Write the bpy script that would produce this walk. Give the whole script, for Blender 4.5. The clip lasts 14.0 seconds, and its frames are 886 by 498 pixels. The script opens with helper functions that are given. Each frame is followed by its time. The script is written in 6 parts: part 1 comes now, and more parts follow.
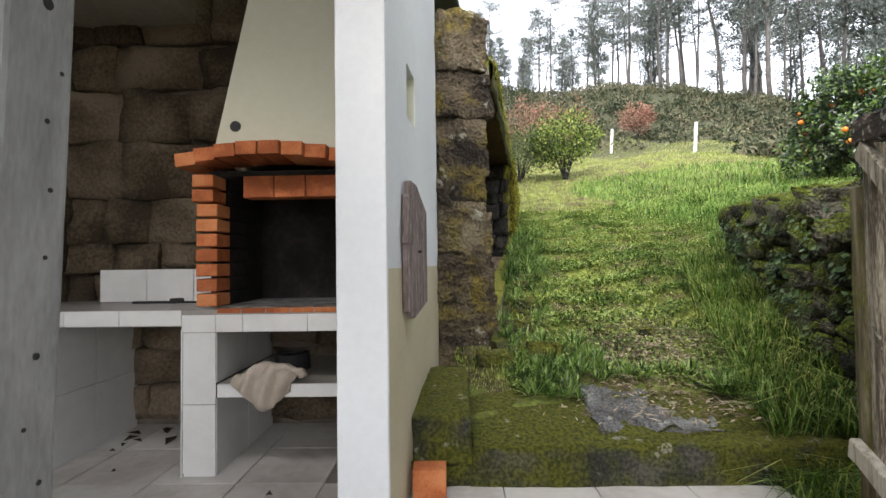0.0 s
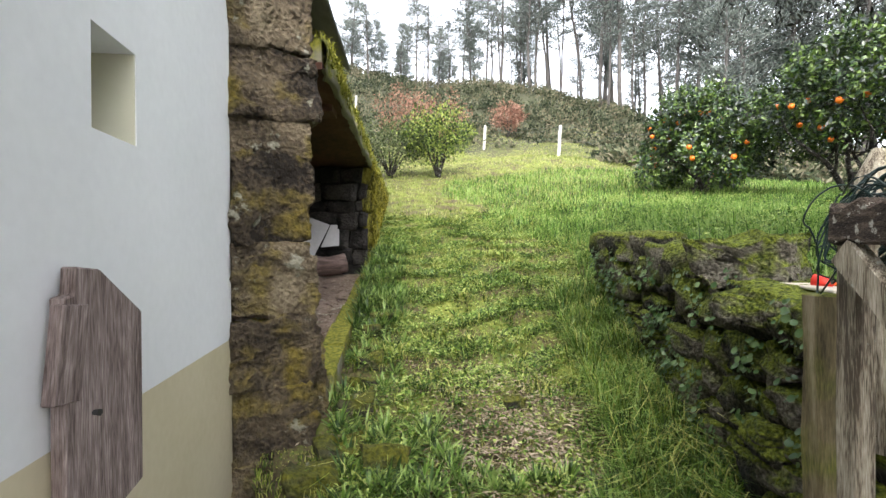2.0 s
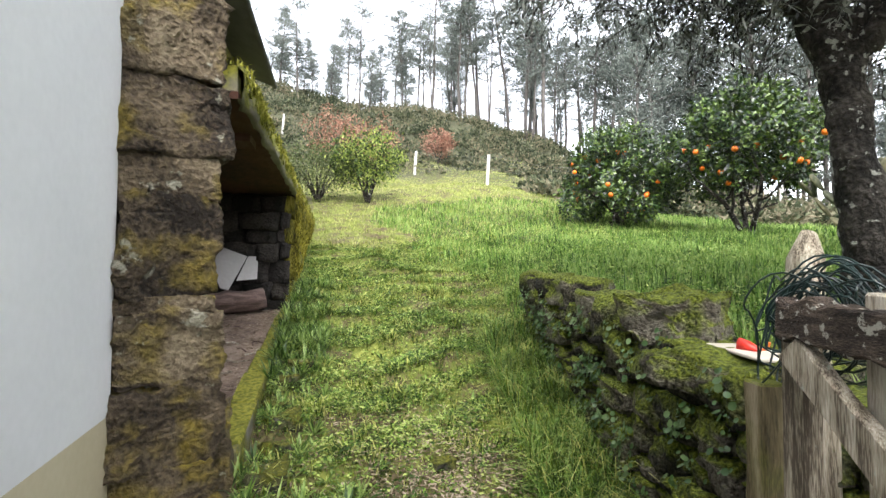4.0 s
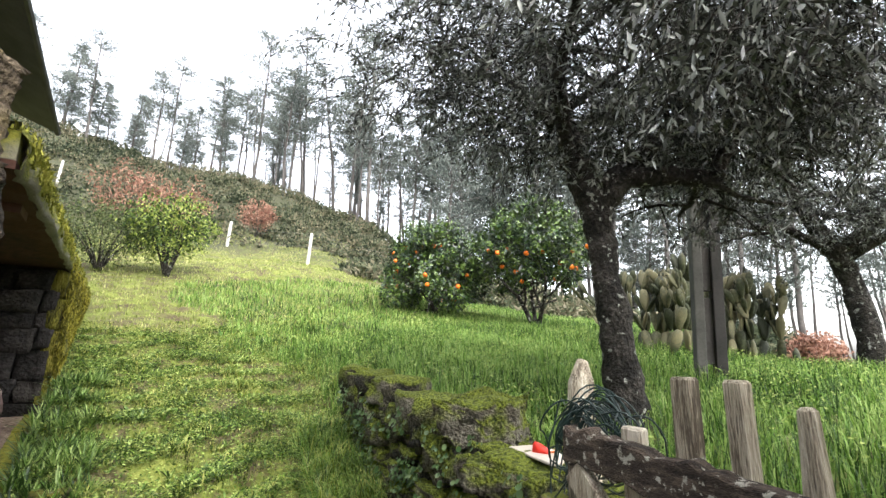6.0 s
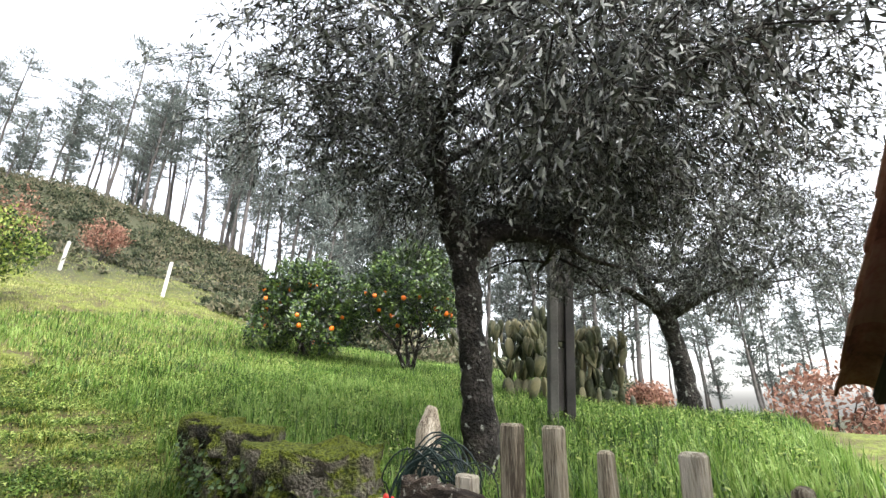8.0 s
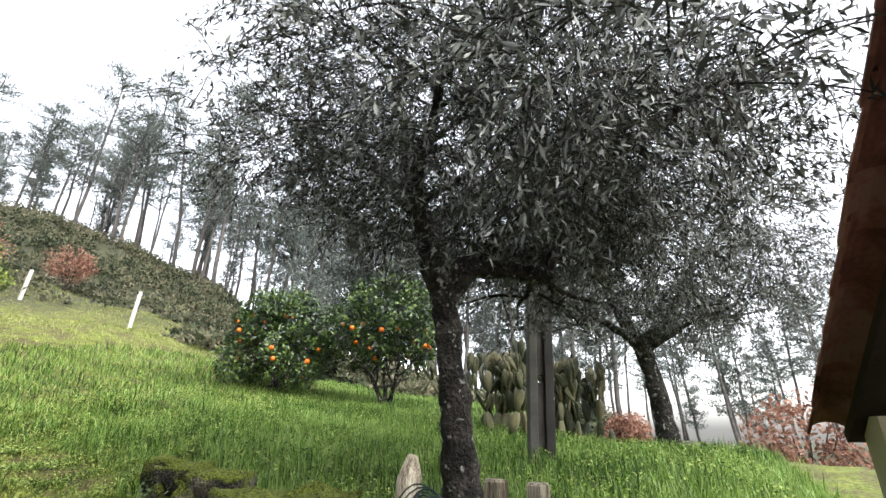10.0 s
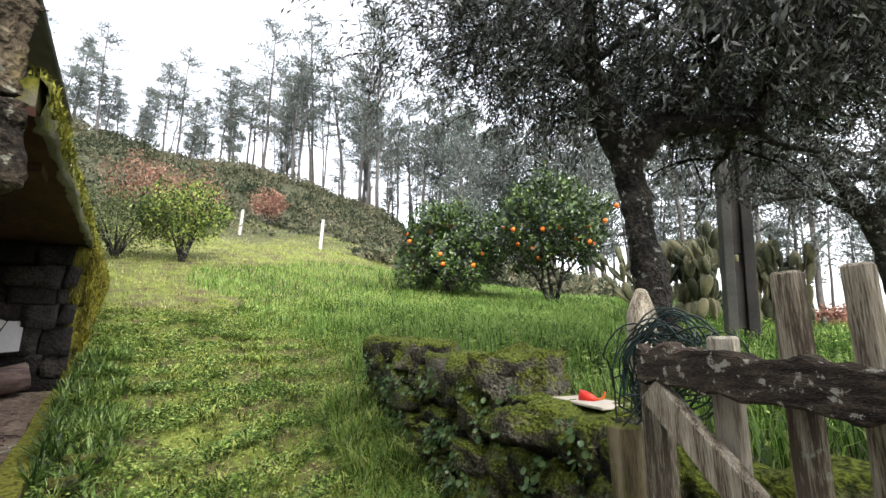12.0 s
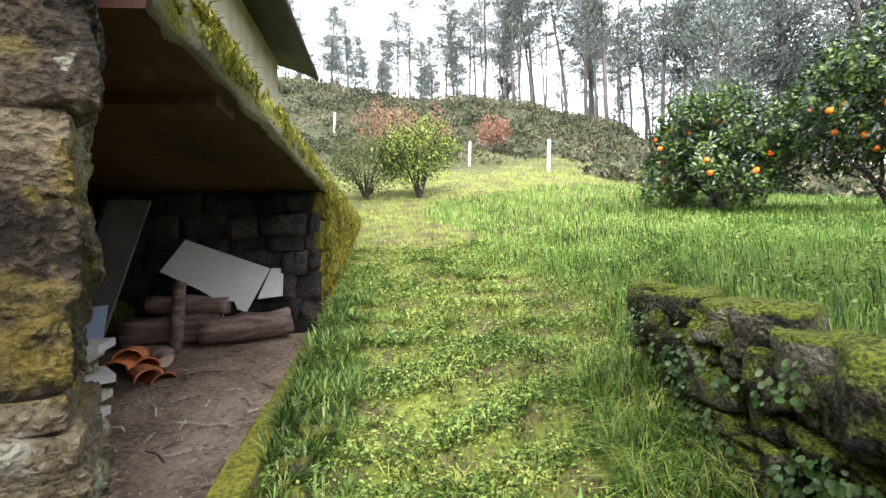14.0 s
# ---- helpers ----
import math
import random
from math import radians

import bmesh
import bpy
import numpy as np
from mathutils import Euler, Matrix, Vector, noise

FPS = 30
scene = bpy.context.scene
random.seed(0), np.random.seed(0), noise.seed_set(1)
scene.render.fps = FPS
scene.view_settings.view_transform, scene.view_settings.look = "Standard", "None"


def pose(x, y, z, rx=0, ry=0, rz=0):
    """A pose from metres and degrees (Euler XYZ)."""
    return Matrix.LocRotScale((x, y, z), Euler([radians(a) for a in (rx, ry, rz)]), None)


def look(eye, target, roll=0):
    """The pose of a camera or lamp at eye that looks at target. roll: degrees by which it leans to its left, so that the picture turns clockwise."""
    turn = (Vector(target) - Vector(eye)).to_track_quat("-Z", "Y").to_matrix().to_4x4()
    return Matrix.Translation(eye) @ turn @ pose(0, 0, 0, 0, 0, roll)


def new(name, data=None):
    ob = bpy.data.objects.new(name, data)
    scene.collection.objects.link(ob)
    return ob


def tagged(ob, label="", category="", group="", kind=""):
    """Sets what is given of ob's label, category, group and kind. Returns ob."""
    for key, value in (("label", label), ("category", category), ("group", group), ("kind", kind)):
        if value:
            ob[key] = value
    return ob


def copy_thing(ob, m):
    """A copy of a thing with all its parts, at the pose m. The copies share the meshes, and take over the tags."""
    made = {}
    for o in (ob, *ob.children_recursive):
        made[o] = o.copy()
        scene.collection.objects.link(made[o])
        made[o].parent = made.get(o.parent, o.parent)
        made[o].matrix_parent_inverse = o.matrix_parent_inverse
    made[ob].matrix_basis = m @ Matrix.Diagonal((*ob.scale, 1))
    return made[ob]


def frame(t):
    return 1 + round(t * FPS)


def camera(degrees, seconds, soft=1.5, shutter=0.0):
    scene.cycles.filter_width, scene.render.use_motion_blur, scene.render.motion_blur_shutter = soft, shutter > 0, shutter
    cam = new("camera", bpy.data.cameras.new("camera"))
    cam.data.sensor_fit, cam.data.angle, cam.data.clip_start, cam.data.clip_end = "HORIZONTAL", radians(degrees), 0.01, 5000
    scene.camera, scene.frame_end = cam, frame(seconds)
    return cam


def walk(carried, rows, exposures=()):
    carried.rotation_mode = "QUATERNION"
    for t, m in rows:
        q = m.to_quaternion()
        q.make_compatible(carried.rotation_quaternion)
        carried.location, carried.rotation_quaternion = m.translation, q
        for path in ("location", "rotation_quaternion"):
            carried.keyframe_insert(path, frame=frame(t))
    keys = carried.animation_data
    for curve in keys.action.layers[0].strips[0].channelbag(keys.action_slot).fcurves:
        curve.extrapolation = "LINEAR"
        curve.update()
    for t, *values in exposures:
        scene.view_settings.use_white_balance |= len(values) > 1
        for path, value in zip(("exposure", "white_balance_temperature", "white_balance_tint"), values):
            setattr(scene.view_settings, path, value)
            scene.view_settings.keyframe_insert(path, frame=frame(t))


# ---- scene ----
cam = camera(87.6, 14.0)
PATH = [
    (0, (0.001, 0.163, 1.057), (-0.029, 2.161, 1.119), -0.8),
    (0.5, (0.103, 0.336, 1.133), (0.231, 2.331, 1.181), -0.6),
    (1, (0.307, 0.603, 1.251), (0.554, 2.588, 1.279), -0.5),
    (1.5, (0.36, 0.811, 1.314), (0.737, 2.775, 1.33), -0.4),
    (2, (0.357, 1.054, 1.462), (0.846, 2.993, 1.459), -0.5),
    (2.2, (0.354, 1.084, 1.514), (0.881, 3.014, 1.512), -0.6),
    (4.3, (0.426, 1.215, 1.627), (1.278, 3.02, 1.75), 0.2),
    (4.5, (0.436, 1.208, 1.638), (1.348, 2.981, 1.787), 0.2),
    (5, (0.375, 1.254, 1.674), (1.448, 2.925, 1.913), 0.3),
    (5.5, (0.309, 1.25, 1.721), (1.545, 2.786, 2.061), 0.4),
    (6, (0.318, 1.17, 1.754), (1.702, 2.549, 2.183), 0.4),
    (6.5, (0.341, 1.116, 1.77), (1.837, 2.347, 2.265), 0.5),
    (7, (0.356, 1.09, 1.763), (1.927, 2.207, 2.295), 0.5),
    (7.5, (0.363, 1.094, 1.753), (1.983, 2.122, 2.319), 0.5),
    (8, (0.366, 1.104, 1.755), (2.013, 2.057, 2.368), 0.6),
    (8.5, (0.363, 1.104, 1.766), (2.02, 1.993, 2.446), 0.4),
    (8.7, (0.358, 1.101, 1.775), (2.013, 1.968, 2.49), 0.4),
    (10.8, (0.326, 1.107, 1.806), (1.982, 1.956, 2.537), -0.2),
    (11, (0.322, 1.101, 1.793), (1.965, 2.015, 2.474), -0.2),
    (11.5, (0.344, 1.179, 1.719), (1.892, 2.331, 2.244), -0.5),
    (12, (0.324, 1.355, 1.579), (1.687, 2.77, 1.956), -0.7),
    (12.5, (0.49, 1.515, 1.521), (1.635, 3.133, 1.784), -1.0),
    (13, (0.582, 1.754, 1.514), (1.53, 3.507, 1.68), -1.2),
    (13.5, (0.621, 2.156, 1.669), (1.379, 4.004, 1.771), -1.4),
    (14, (0.788, 2.373, 1.758), (1.333, 4.296, 1.825), -1.7),
]
walk(cam, [(t, look(eye, target, roll)) for t, eye, target, roll in PATH],
     exposures=((0, 1.5), (1.5, 1.75), (4.5, 1.78), (5.5, 1.78), (7, 1.63), (8.5, 1.5), (11, 1.28), (12, 1.42), (12.5, 1.55), (13, 1.65), (13.5, 1.85), (14, 1.98)))

# ---- world and light: overcast, the light wide and soft ----
world = bpy.data.worlds.new("overcast")
scene.world = world
world.use_nodes = True
wn, wl = world.node_tree.nodes, world.node_tree.links
sky = wn.new("ShaderNodeTexSky")
sky.sky_type = "NISHITA"
sky.sun_disc = False
sky.sun_elevation, sky.sun_rotation = radians(48), radians(200)
sky.dust_density, sky.air_density = 3.0, 1.0
grey = wn.new("ShaderNodeHueSaturation")
grey.inputs["Saturation"].default_value = 0.28
wl.new(sky.outputs[0], grey.inputs["Color"])
wl.new(grey.outputs[0], wn["Background"].inputs[0])
wn["Background"].inputs[1].default_value = 0.30
sun = new("sun", bpy.data.lights.new("sun", "SUN"))
sun.data.energy, sun.data.angle, sun.data.color = 0.5, radians(40), (1.0, 0.97, 0.92)
sun.matrix_world = look((0, 0, 30), (Vector((0, 0, 30)) - Vector((-0.23, -0.62, 0.74))))

# ---- materials ----
def mat(name, cols, scale=3.0, fine=40.0, rough=0.85, bump=0.3, dist=0.02, moss=None, lichen=None, stretch=None, obj=False,
        metal=0.0, island=0.0, randob=0.0, translucent=0.0, spec=0.3, detail=6.0, mossz=0.38, cover=0.5, grain=0.4):
    m = bpy.data.materials.new(name)
    m.use_nodes = True
    n, l = m.node_tree.nodes, m.node_tree.links
    bs = n["Principled BSDF"]
    tc = n.new("ShaderNodeTexCoord") if obj else n.new("ShaderNodeNewGeometry")
    vec = tc.outputs["Object" if obj else "Position"]
    if stretch:
        mp = n.new("ShaderNodeMapping")
        mp.inputs["Scale"].default_value = stretch
        l.new(vec, mp.inputs["Vector"])
        vec = mp.outputs[0]
    a = n.new("ShaderNodeTexNoise")
    a.inputs["Scale"].default_value, a.inputs["Detail"].default_value = scale, detail
    l.new(vec, a.inputs["Vector"])
    b = n.new("ShaderNodeTexNoise")
    b.inputs["Scale"].default_value, b.inputs["Detail"].default_value = fine, 4.0
    l.new(vec, b.inputs["Vector"])
    ramp = n.new("ShaderNodeValToRGB")
    els = ramp.color_ramp.elements
    while len(els) < len(cols):
        els.new(0.5)
    for i, c in enumerate(cols):
        els[i].position = 0.3 + 0.4 * i / max(1, len(cols) - 1)
        els[i].color = (*c, 1)
    mixv = n.new("ShaderNodeMath")
    mixv.operation = "MULTIPLY_ADD"
    mixv.inputs[1].default_value = grain
    l.new(b.outputs[0], mixv.inputs[0])
    sub = n.new("ShaderNodeMath")
    sub.operation = "MULTIPLY_ADD"
    sub.inputs[1].default_value, sub.inputs[2].default_value = 1.0, -grain / 2
    l.new(a.outputs[0], sub.inputs[0])
    l.new(sub.outputs[0], mixv.inputs[2])
    last = mixv.outputs[0]
    if island or randob:
        src = n.new("ShaderNodeNewGeometry").outputs["Random Per Island"] if island else n.new("ShaderNodeObjectInfo").outputs["Random"]
        k = n.new("ShaderNodeMath")
        k.operation = "MULTIPLY_ADD"
        k.inputs[1].default_value = island or randob
        l.new(src, k.inputs[0])
        off = n.new("ShaderNodeMath")
        off.operation = "SUBTRACT"
        off.inputs[1].default_value = (island or randob) / 2
        l.new(last, off.inputs[0])
        l.new(off.outputs[0], k.inputs[2])
        last = k.outputs[0]
    l.new(last, ramp.inputs[0])
    col = ramp.outputs[0]
    if moss:
        geo = n.new("ShaderNodeNewGeometry")
        sep = n.new("ShaderNodeSeparateXYZ")
        l.new(geo.outputs["Normal"], sep.inputs[0])
        mn = n.new("ShaderNodeTexNoise")
        mn.inputs["Scale"].default_value, mn.inputs["Detail"].default_value = 5.0, 8.0
        l.new(geo.outputs["Position"], mn.inputs["Vector"])
        add = n.new("ShaderNodeMath")
        add.operation = "MULTIPLY_ADD"
        add.inputs[1].default_value = mossz
        l.new(sep.outputs[2], add.inputs[0])
        l.new(mn.outputs[0], add.inputs[2])
        r2 = n.new("ShaderNodeValToRGB")
        r2.color_ramp.elements[0].position, r2.color_ramp.elements[1].position = 1.02 - cover - 0.08, 1.02 - cover + 0.13
        l.new(add.outputs[0], r2.inputs[0])
        mc = n.new("ShaderNodeValToRGB")
        mc.color_ramp.elements[0].position, mc.color_ramp.elements[1].position = 0.35, 0.65
        mc.color_ramp.elements[0].color, mc.color_ramp.elements[1].color = (*moss[0], 1), (*moss[1], 1)
        l.new(b.outputs[0], mc.inputs[0])
        mx = n.new("ShaderNodeMix")
        mx.data_type = "RGBA"
        l.new(r2.outputs[0], mx.inputs[0])
        l.new(col, mx.inputs[6])
        l.new(mc.outputs[0], mx.inputs[7])
        col = mx.outputs[2]
    if lichen:
        geo = n.new("ShaderNodeNewGeometry")
        wob = n.new("ShaderNodeTexNoise")
        wob.inputs["Scale"].default_value, wob.inputs["Detail"].default_value, wob.inputs["Roughness"].default_value = lichen[1], 9.0, 0.62
        l.new(geo.outputs["Position"], wob.inputs["Vector"])
        r3 = n.new("ShaderNodeValToRGB")
        r3.color_ramp.elements[0].position, r3.color_ramp.elements[1].position = lichen[2], lichen[2] + 0.03
        r3.color_ramp.elements[0].color, r3.color_ramp.elements[1].color = (0, 0, 0, 1), (0.75, 0.75, 0.75, 1)
        l.new(wob.outputs[0], r3.inputs[0])
        mx = n.new("ShaderNodeMix")
        mx.data_type = "RGBA"
        l.new(r3.outputs[0], mx.inputs[0])
        l.new(col, mx.inputs[6])
        mx.inputs[7].default_value = (*lichen[0], 1)
        col = mx.outputs[2]
    l.new(col, bs.inputs["Base Color"])
    bs.inputs["Roughness"].default_value = rough
    bs.inputs["Metallic"].default_value = metal
    bs.inputs["Specular IOR Level"].default_value = spec
    if bump:
        bp = n.new("ShaderNodeBump")
        bp.inputs["Strength"].default_value, bp.inputs["Distance"].default_value = bump, dist
        l.new(mixv.outputs[0], bp.inputs["Height"])
        l.new(bp.outputs[0], bs.inputs["Normal"])
    if translucent:
        tr = n.new("ShaderNodeBsdfTranslucent")
        l.new(col, tr.inputs[0])
        ms = n.new("ShaderNodeMixShader")
        ms.inputs[0].default_value = translucent
        l.new(bs.outputs[0], ms.inputs[1])
        l.new(tr.outputs[0], ms.inputs[2])
        l.new(ms.outputs[0], n["Material Output"].inputs[0])
    return m


MOSS = ((0.05, 0.065, 0.008), (0.16, 0.17, 0.02))
M_ground = mat("grassy_soil", [(0.05, 0.037, 0.02), (0.095, 0.082, 0.035), (0.10, 0.125, 0.022), (0.17, 0.19, 0.042)], 3.2, 25, 0.95, 0.8, 0.05, grain=0.7)
# heath covers the hill beyond the fence
_n, _l = M_ground.node_tree.nodes, M_ground.node_tree.links
_geo = _n.new("ShaderNodeNewGeometry")
_dist = _n.new("ShaderNodeVectorMath")
_dist.operation = "LENGTH"
_l.new(_geo.outputs["Position"], _dist.inputs[0])
_nz = _n.new("ShaderNodeTexNoise")
_nz.inputs["Scale"].default_value, _nz.inputs["Detail"].default_value = 0.35, 6.0
_l.new(_geo.outputs["Position"], _nz.inputs["Vector"])
_ma = _n.new("ShaderNodeMath")
_ma.operation = "MULTIPLY_ADD"
_ma.inputs[1].default_value = 8.0
_l.new(_nz.outputs[0], _ma.inputs[0])
_l.new(_dist.outputs["Value"], _ma.inputs[2])
_mr = _n.new("ShaderNodeMapRange")
_mr.inputs[1].default_value, _mr.inputs[2].default_value = 27.0, 31.0
_l.new(_ma.outputs[0], _mr.inputs[0])
_mx = _n.new("ShaderNodeMix")
_mx.data_type = "RGBA"
_l.new(_mr.outputs[0], _mx.inputs[0])
_l.new(_n["Color Ramp"].outputs[0], _mx.inputs[6])
_mx.inputs[7].default_value = (0.05, 0.052, 0.028, 1)
_l.new(_mx.outputs[2], _n["Principled BSDF"].inputs["Base Color"])
M_dirt = mat("bare_dirt", [(0.10, 0.068, 0.05), (0.20, 0.145, 0.11), (0.29, 0.225, 0.175)], 2.5, 30, 0.95, 0.7, 0.03, grain=0.7)
M_granite = mat("weathered_granite", [(0.014, 0.010, 0.007), (0.06, 0.045, 0.029), (0.105, 0.081, 0.052), (0.18, 0.145, 0.095)], 3.2, 45, 0.92, 1.0, 0.07, lichen=((0.27, 0.265, 0.21), 6.0, 0.60), moss=((0.085, 0.065, 0.008), (0.19, 0.145, 0.018)), mossz=0.10, cover=0.43, randob=0.22, grain=0.55, detail=10)
M_wallstone = mat("mossy_wall_stone", [(0.010, 0.010, 0.008), (0.038, 0.034, 0.026), (0.085, 0.075, 0.057), (0.17, 0.155, 0.125)], 6, 60, 0.95, 1.0, 0.05, moss=((0.030, 0.045, 0.005), (0.17, 0.20, 0.022)), randob=0.35, mossz=0.42, cover=0.50, grain=0.9)
M_slabstone = mat("mossy_step_stone", [(0.012, 0.012, 0.009), (0.035, 0.034, 0.026), (0.09, 0.085, 0.07)], 3, 60, 0.95, 0.9, 0.03, moss=((0.028, 0.034, 0.004), (0.10, 0.10, 0.010)), lichen=((0.22, 0.215, 0.18), 9.0, 0.63), cover=0.56, mossz=0.2, grain=0.7)
M_slabgrey = mat("worn_grey_step_stone", [(0.05, 0.05, 0.05), (0.12, 0.12, 0.118), (0.21, 0.21, 0.205)], 4, 80, 0.9, 0.8, 0.02, moss=((0.02, 0.028, 0.004), (0.07, 0.075, 0.010)), lichen=((0.28, 0.28, 0.25), 11.0, 0.64), mossz=-0.35, cover=0.60, grain=0.8)
M_instone = mat("brown_rubble_stone", [(0.045, 0.031, 0.020), (0.105, 0.078, 0.050), (0.17, 0.13, 0.09)], 3, 45, 0.95, 0.8, 0.03, randob=0.4, grain=0.6)
M_mortar = mat("mortar", [(0.10, 0.08, 0.06), (0.17, 0.14, 0.11)], 6, 60, 0.95, 0.6, 0.02)
M_white = mat("white_render", [(0.66, 0.67, 0.685), (0.74, 0.75, 0.765)], 1.2, 30, 0.8, 0.12, 0.01)
M_beige = mat("beige_dado", [(0.50, 0.44, 0.30), (0.58, 0.52, 0.37)], 1.5, 30, 0.8, 0.15, 0.01)
M_cream = mat("cream_hood", [(0.50, 0.485, 0.37), (0.56, 0.545, 0.43)], 1.0, 20, 0.7, 0.08, 0.01)
M_tile = mat("white_glazed_tile", [(0.60, 0.59, 0.58), (0.72, 0.71, 0.70)], 2, 12, 0.3, 0.04, 0.004, spec=0.5, randob=0.2)
M_floor = mat("pale_floor_tile", [(0.40, 0.36, 0.33), (0.53, 0.50, 0.47), (0.60, 0.58, 0.55)], 2.2, 16, 0.4, 0.05, 0.004, spec=0.4, randob=0.15)
M_grout = mat("grout", [(0.16, 0.14, 0.12), (0.24, 0.21, 0.19)], 8, 60, 0.95, 0.3)
M_brick = mat("terracotta_brick", [(0.30, 0.085, 0.03), (0.45, 0.14, 0.05), (0.52, 0.20, 0.08)], 8, 70, 0.85, 0.4, 0.01, randob=0.4)
M_soot = mat("sooty_brick", [(0.008, 0.007, 0.006), (0.016, 0.014, 0.013), (0.034, 0.029, 0.026)], 4, 30, 0.95, 0.4)
M_ash = mat("ash", [(0.05, 0.05, 0.05), (0.2, 0.19, 0.18)], 12, 60, 0.95, 0.8)
M_counter = mat("grey_worktop", [(0.22, 0.20, 0.18), (0.32, 0.30, 0.27)], 3, 40, 0.35, 0.05, spec=0.5)
M_rag = mat("beige_cloth", [(0.34, 0.28, 0.23), (0.45, 0.39, 0.33)], 5, 90, 0.95, 0.4, 0.01)
M_wood = mat("weathered_wood", [(0.11, 0.088, 0.064), (0.32, 0.275, 0.205), (0.46, 0.41, 0.32), (0.60, 0.55, 0.45)], 5, 40, 0.9, 0.7, 0.015, stretch=(9, 9, 0.7), obj=True, lichen=((0.50, 0.51, 0.43), 18.0, 0.63), randob=0.3, grain=0.7)
M_woodred = mat("red_brown_board", [(0.07, 0.05, 0.045), (0.15, 0.115, 0.105), (0.22, 0.175, 0.165), (0.34, 0.285, 0.265)], 4, 40, 0.8, 0.5, 0.01, stretch=(7, 7, 0.5), obj=True, grain=0.8)
M_rail = mat("dark_lichened_wood", [(0.012, 0.009, 0.007), (0.05, 0.037, 0.028), (0.13, 0.10, 0.078)], 4, 40, 0.9, 0.8, 0.015, stretch=(9, 2.0, 14), lichen=((0.50, 0.49, 0.42), 36.0, 0.575), grain=0.8)
M_greywood = mat("grey_pitted_post", [(0.22, 0.215, 0.21), (0.31, 0.305, 0.30), (0.40, 0.395, 0.385)], 3, 30, 0.9, 0.35, 0.008, stretch=(3, 3, 0.8), obj=True)
M_log = mat("old_log", [(0.06, 0.042, 0.035), (0.14, 0.095, 0.08), (0.24, 0.17, 0.15)], 3, 30, 0.95, 0.7, 0.02, stretch=(0.8, 8, 8))
M_mossconc = mat("moss_grown_concrete", [(0.17, 0.155, 0.12), (0.28, 0.26, 0.21)], 3, 40, 0.95, 0.9, 0.03, moss=((0.07, 0.08, 0.008), (0.22, 0.21, 0.03)), cover=0.60)
M_yellowmoss = mat("yellow_moss_wall", [(0.022, 0.020, 0.008), (0.10, 0.095, 0.012), (0.22, 0.20, 0.025), (0.32, 0.29, 0.06)], 6, 40, 0.95, 1.0, 0.05, stretch=(3, 3, 0.6), grain=0.7)
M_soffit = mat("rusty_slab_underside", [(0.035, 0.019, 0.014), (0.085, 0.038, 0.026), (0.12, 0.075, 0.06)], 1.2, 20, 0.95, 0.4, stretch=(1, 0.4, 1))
M_darkstone = mat("dark_stone", [(0.008, 0.007, 0.006), (0.024, 0.021, 0.019), (0.055, 0.048, 0.042)], 3, 40, 0.95, 0.9, 0.04, randob=0.25, grain=0.7)
M_housewall = mat("pale_rubble_wall", [(0.26, 0.235, 0.18), (0.38, 0.35, 0.28)], 2.5, 30, 0.95, 0.7, 0.03)
M_eave = mat("dark_eave", [(0.03, 0.03, 0.032), (0.055, 0.055, 0.058)], 3, 30, 0.7, 0.2)
M_rooftile = mat("old_clay_tile", [(0.12, 0.05, 0.035), (0.22, 0.09, 0.06), (0.28, 0.15, 0.11)], 6, 50, 0.9, 0.5, 0.01, randob=0.4)
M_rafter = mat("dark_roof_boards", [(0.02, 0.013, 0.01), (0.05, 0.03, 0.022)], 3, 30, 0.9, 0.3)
M_bark = mat("olive_bark", [(0.007, 0.006, 0.005), (0.022, 0.019, 0.016), (0.06, 0.053, 0.045)], 7, 40, 0.95, 1.0, 0.06, lichen=((0.34, 0.35, 0.31), 15.0, 0.595), grain=0.7)
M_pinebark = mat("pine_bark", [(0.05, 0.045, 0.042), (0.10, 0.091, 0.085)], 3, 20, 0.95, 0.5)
M_oleaf = mat("olive_leaf", [(0.010, 0.012, 0.009), (0.034, 0.039, 0.029), (0.075, 0.083, 0.066), (0.16, 0.17, 0.148)], 3, 30, 0.42, 0, island=0.75, translucent=0.12, spec=0.5)
# the lightest orange-leaf tone puts highlights on the crown into the colour
M_orleaf = mat("orange_leaf", [(0.004, 0.012, 0.004), (0.012, 0.034, 0.009), (0.034, 0.072, 0.014), (0.10, 0.155, 0.028)], 2.5, 20, 0.32, 0, island=0.65, translucent=0.18, spec=0.5)
M_bushleaf = mat("citrus_bush_leaf", [(0.018, 0.040, 0.008), (0.065, 0.11, 0.018), (0.14, 0.195, 0.034), (0.26, 0.31, 0.07)], 2.5, 20, 0.5, 0, island=0.7, translucent=0.3)
M_orange = mat("ripe_orange", [(0.62, 0.13, 0.004), (0.74, 0.18, 0.008)], 6, 90, 0.45, 0.15, 0.003, spec=0.5)
# needle tones paled and greyed: the haze of distance is in the colour
M_needle = mat("hazed_pine_needles", [(0.060, 0.076, 0.068), (0.115, 0.135, 0.120), (0.20, 0.22, 0.20)], 0.3, 3, 0.8, 0, island=0.5, translucent=0.35)
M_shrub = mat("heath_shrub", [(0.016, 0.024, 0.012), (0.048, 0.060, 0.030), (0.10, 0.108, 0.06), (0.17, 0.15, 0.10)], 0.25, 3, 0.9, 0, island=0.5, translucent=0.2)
M_redleaf = mat("russet_leaf", [(0.10, 0.05, 0.035), (0.24, 0.115, 0.08), (0.36, 0.21, 0.155)], 1, 6, 0.8, 0, island=0.5, translucent=0.35)
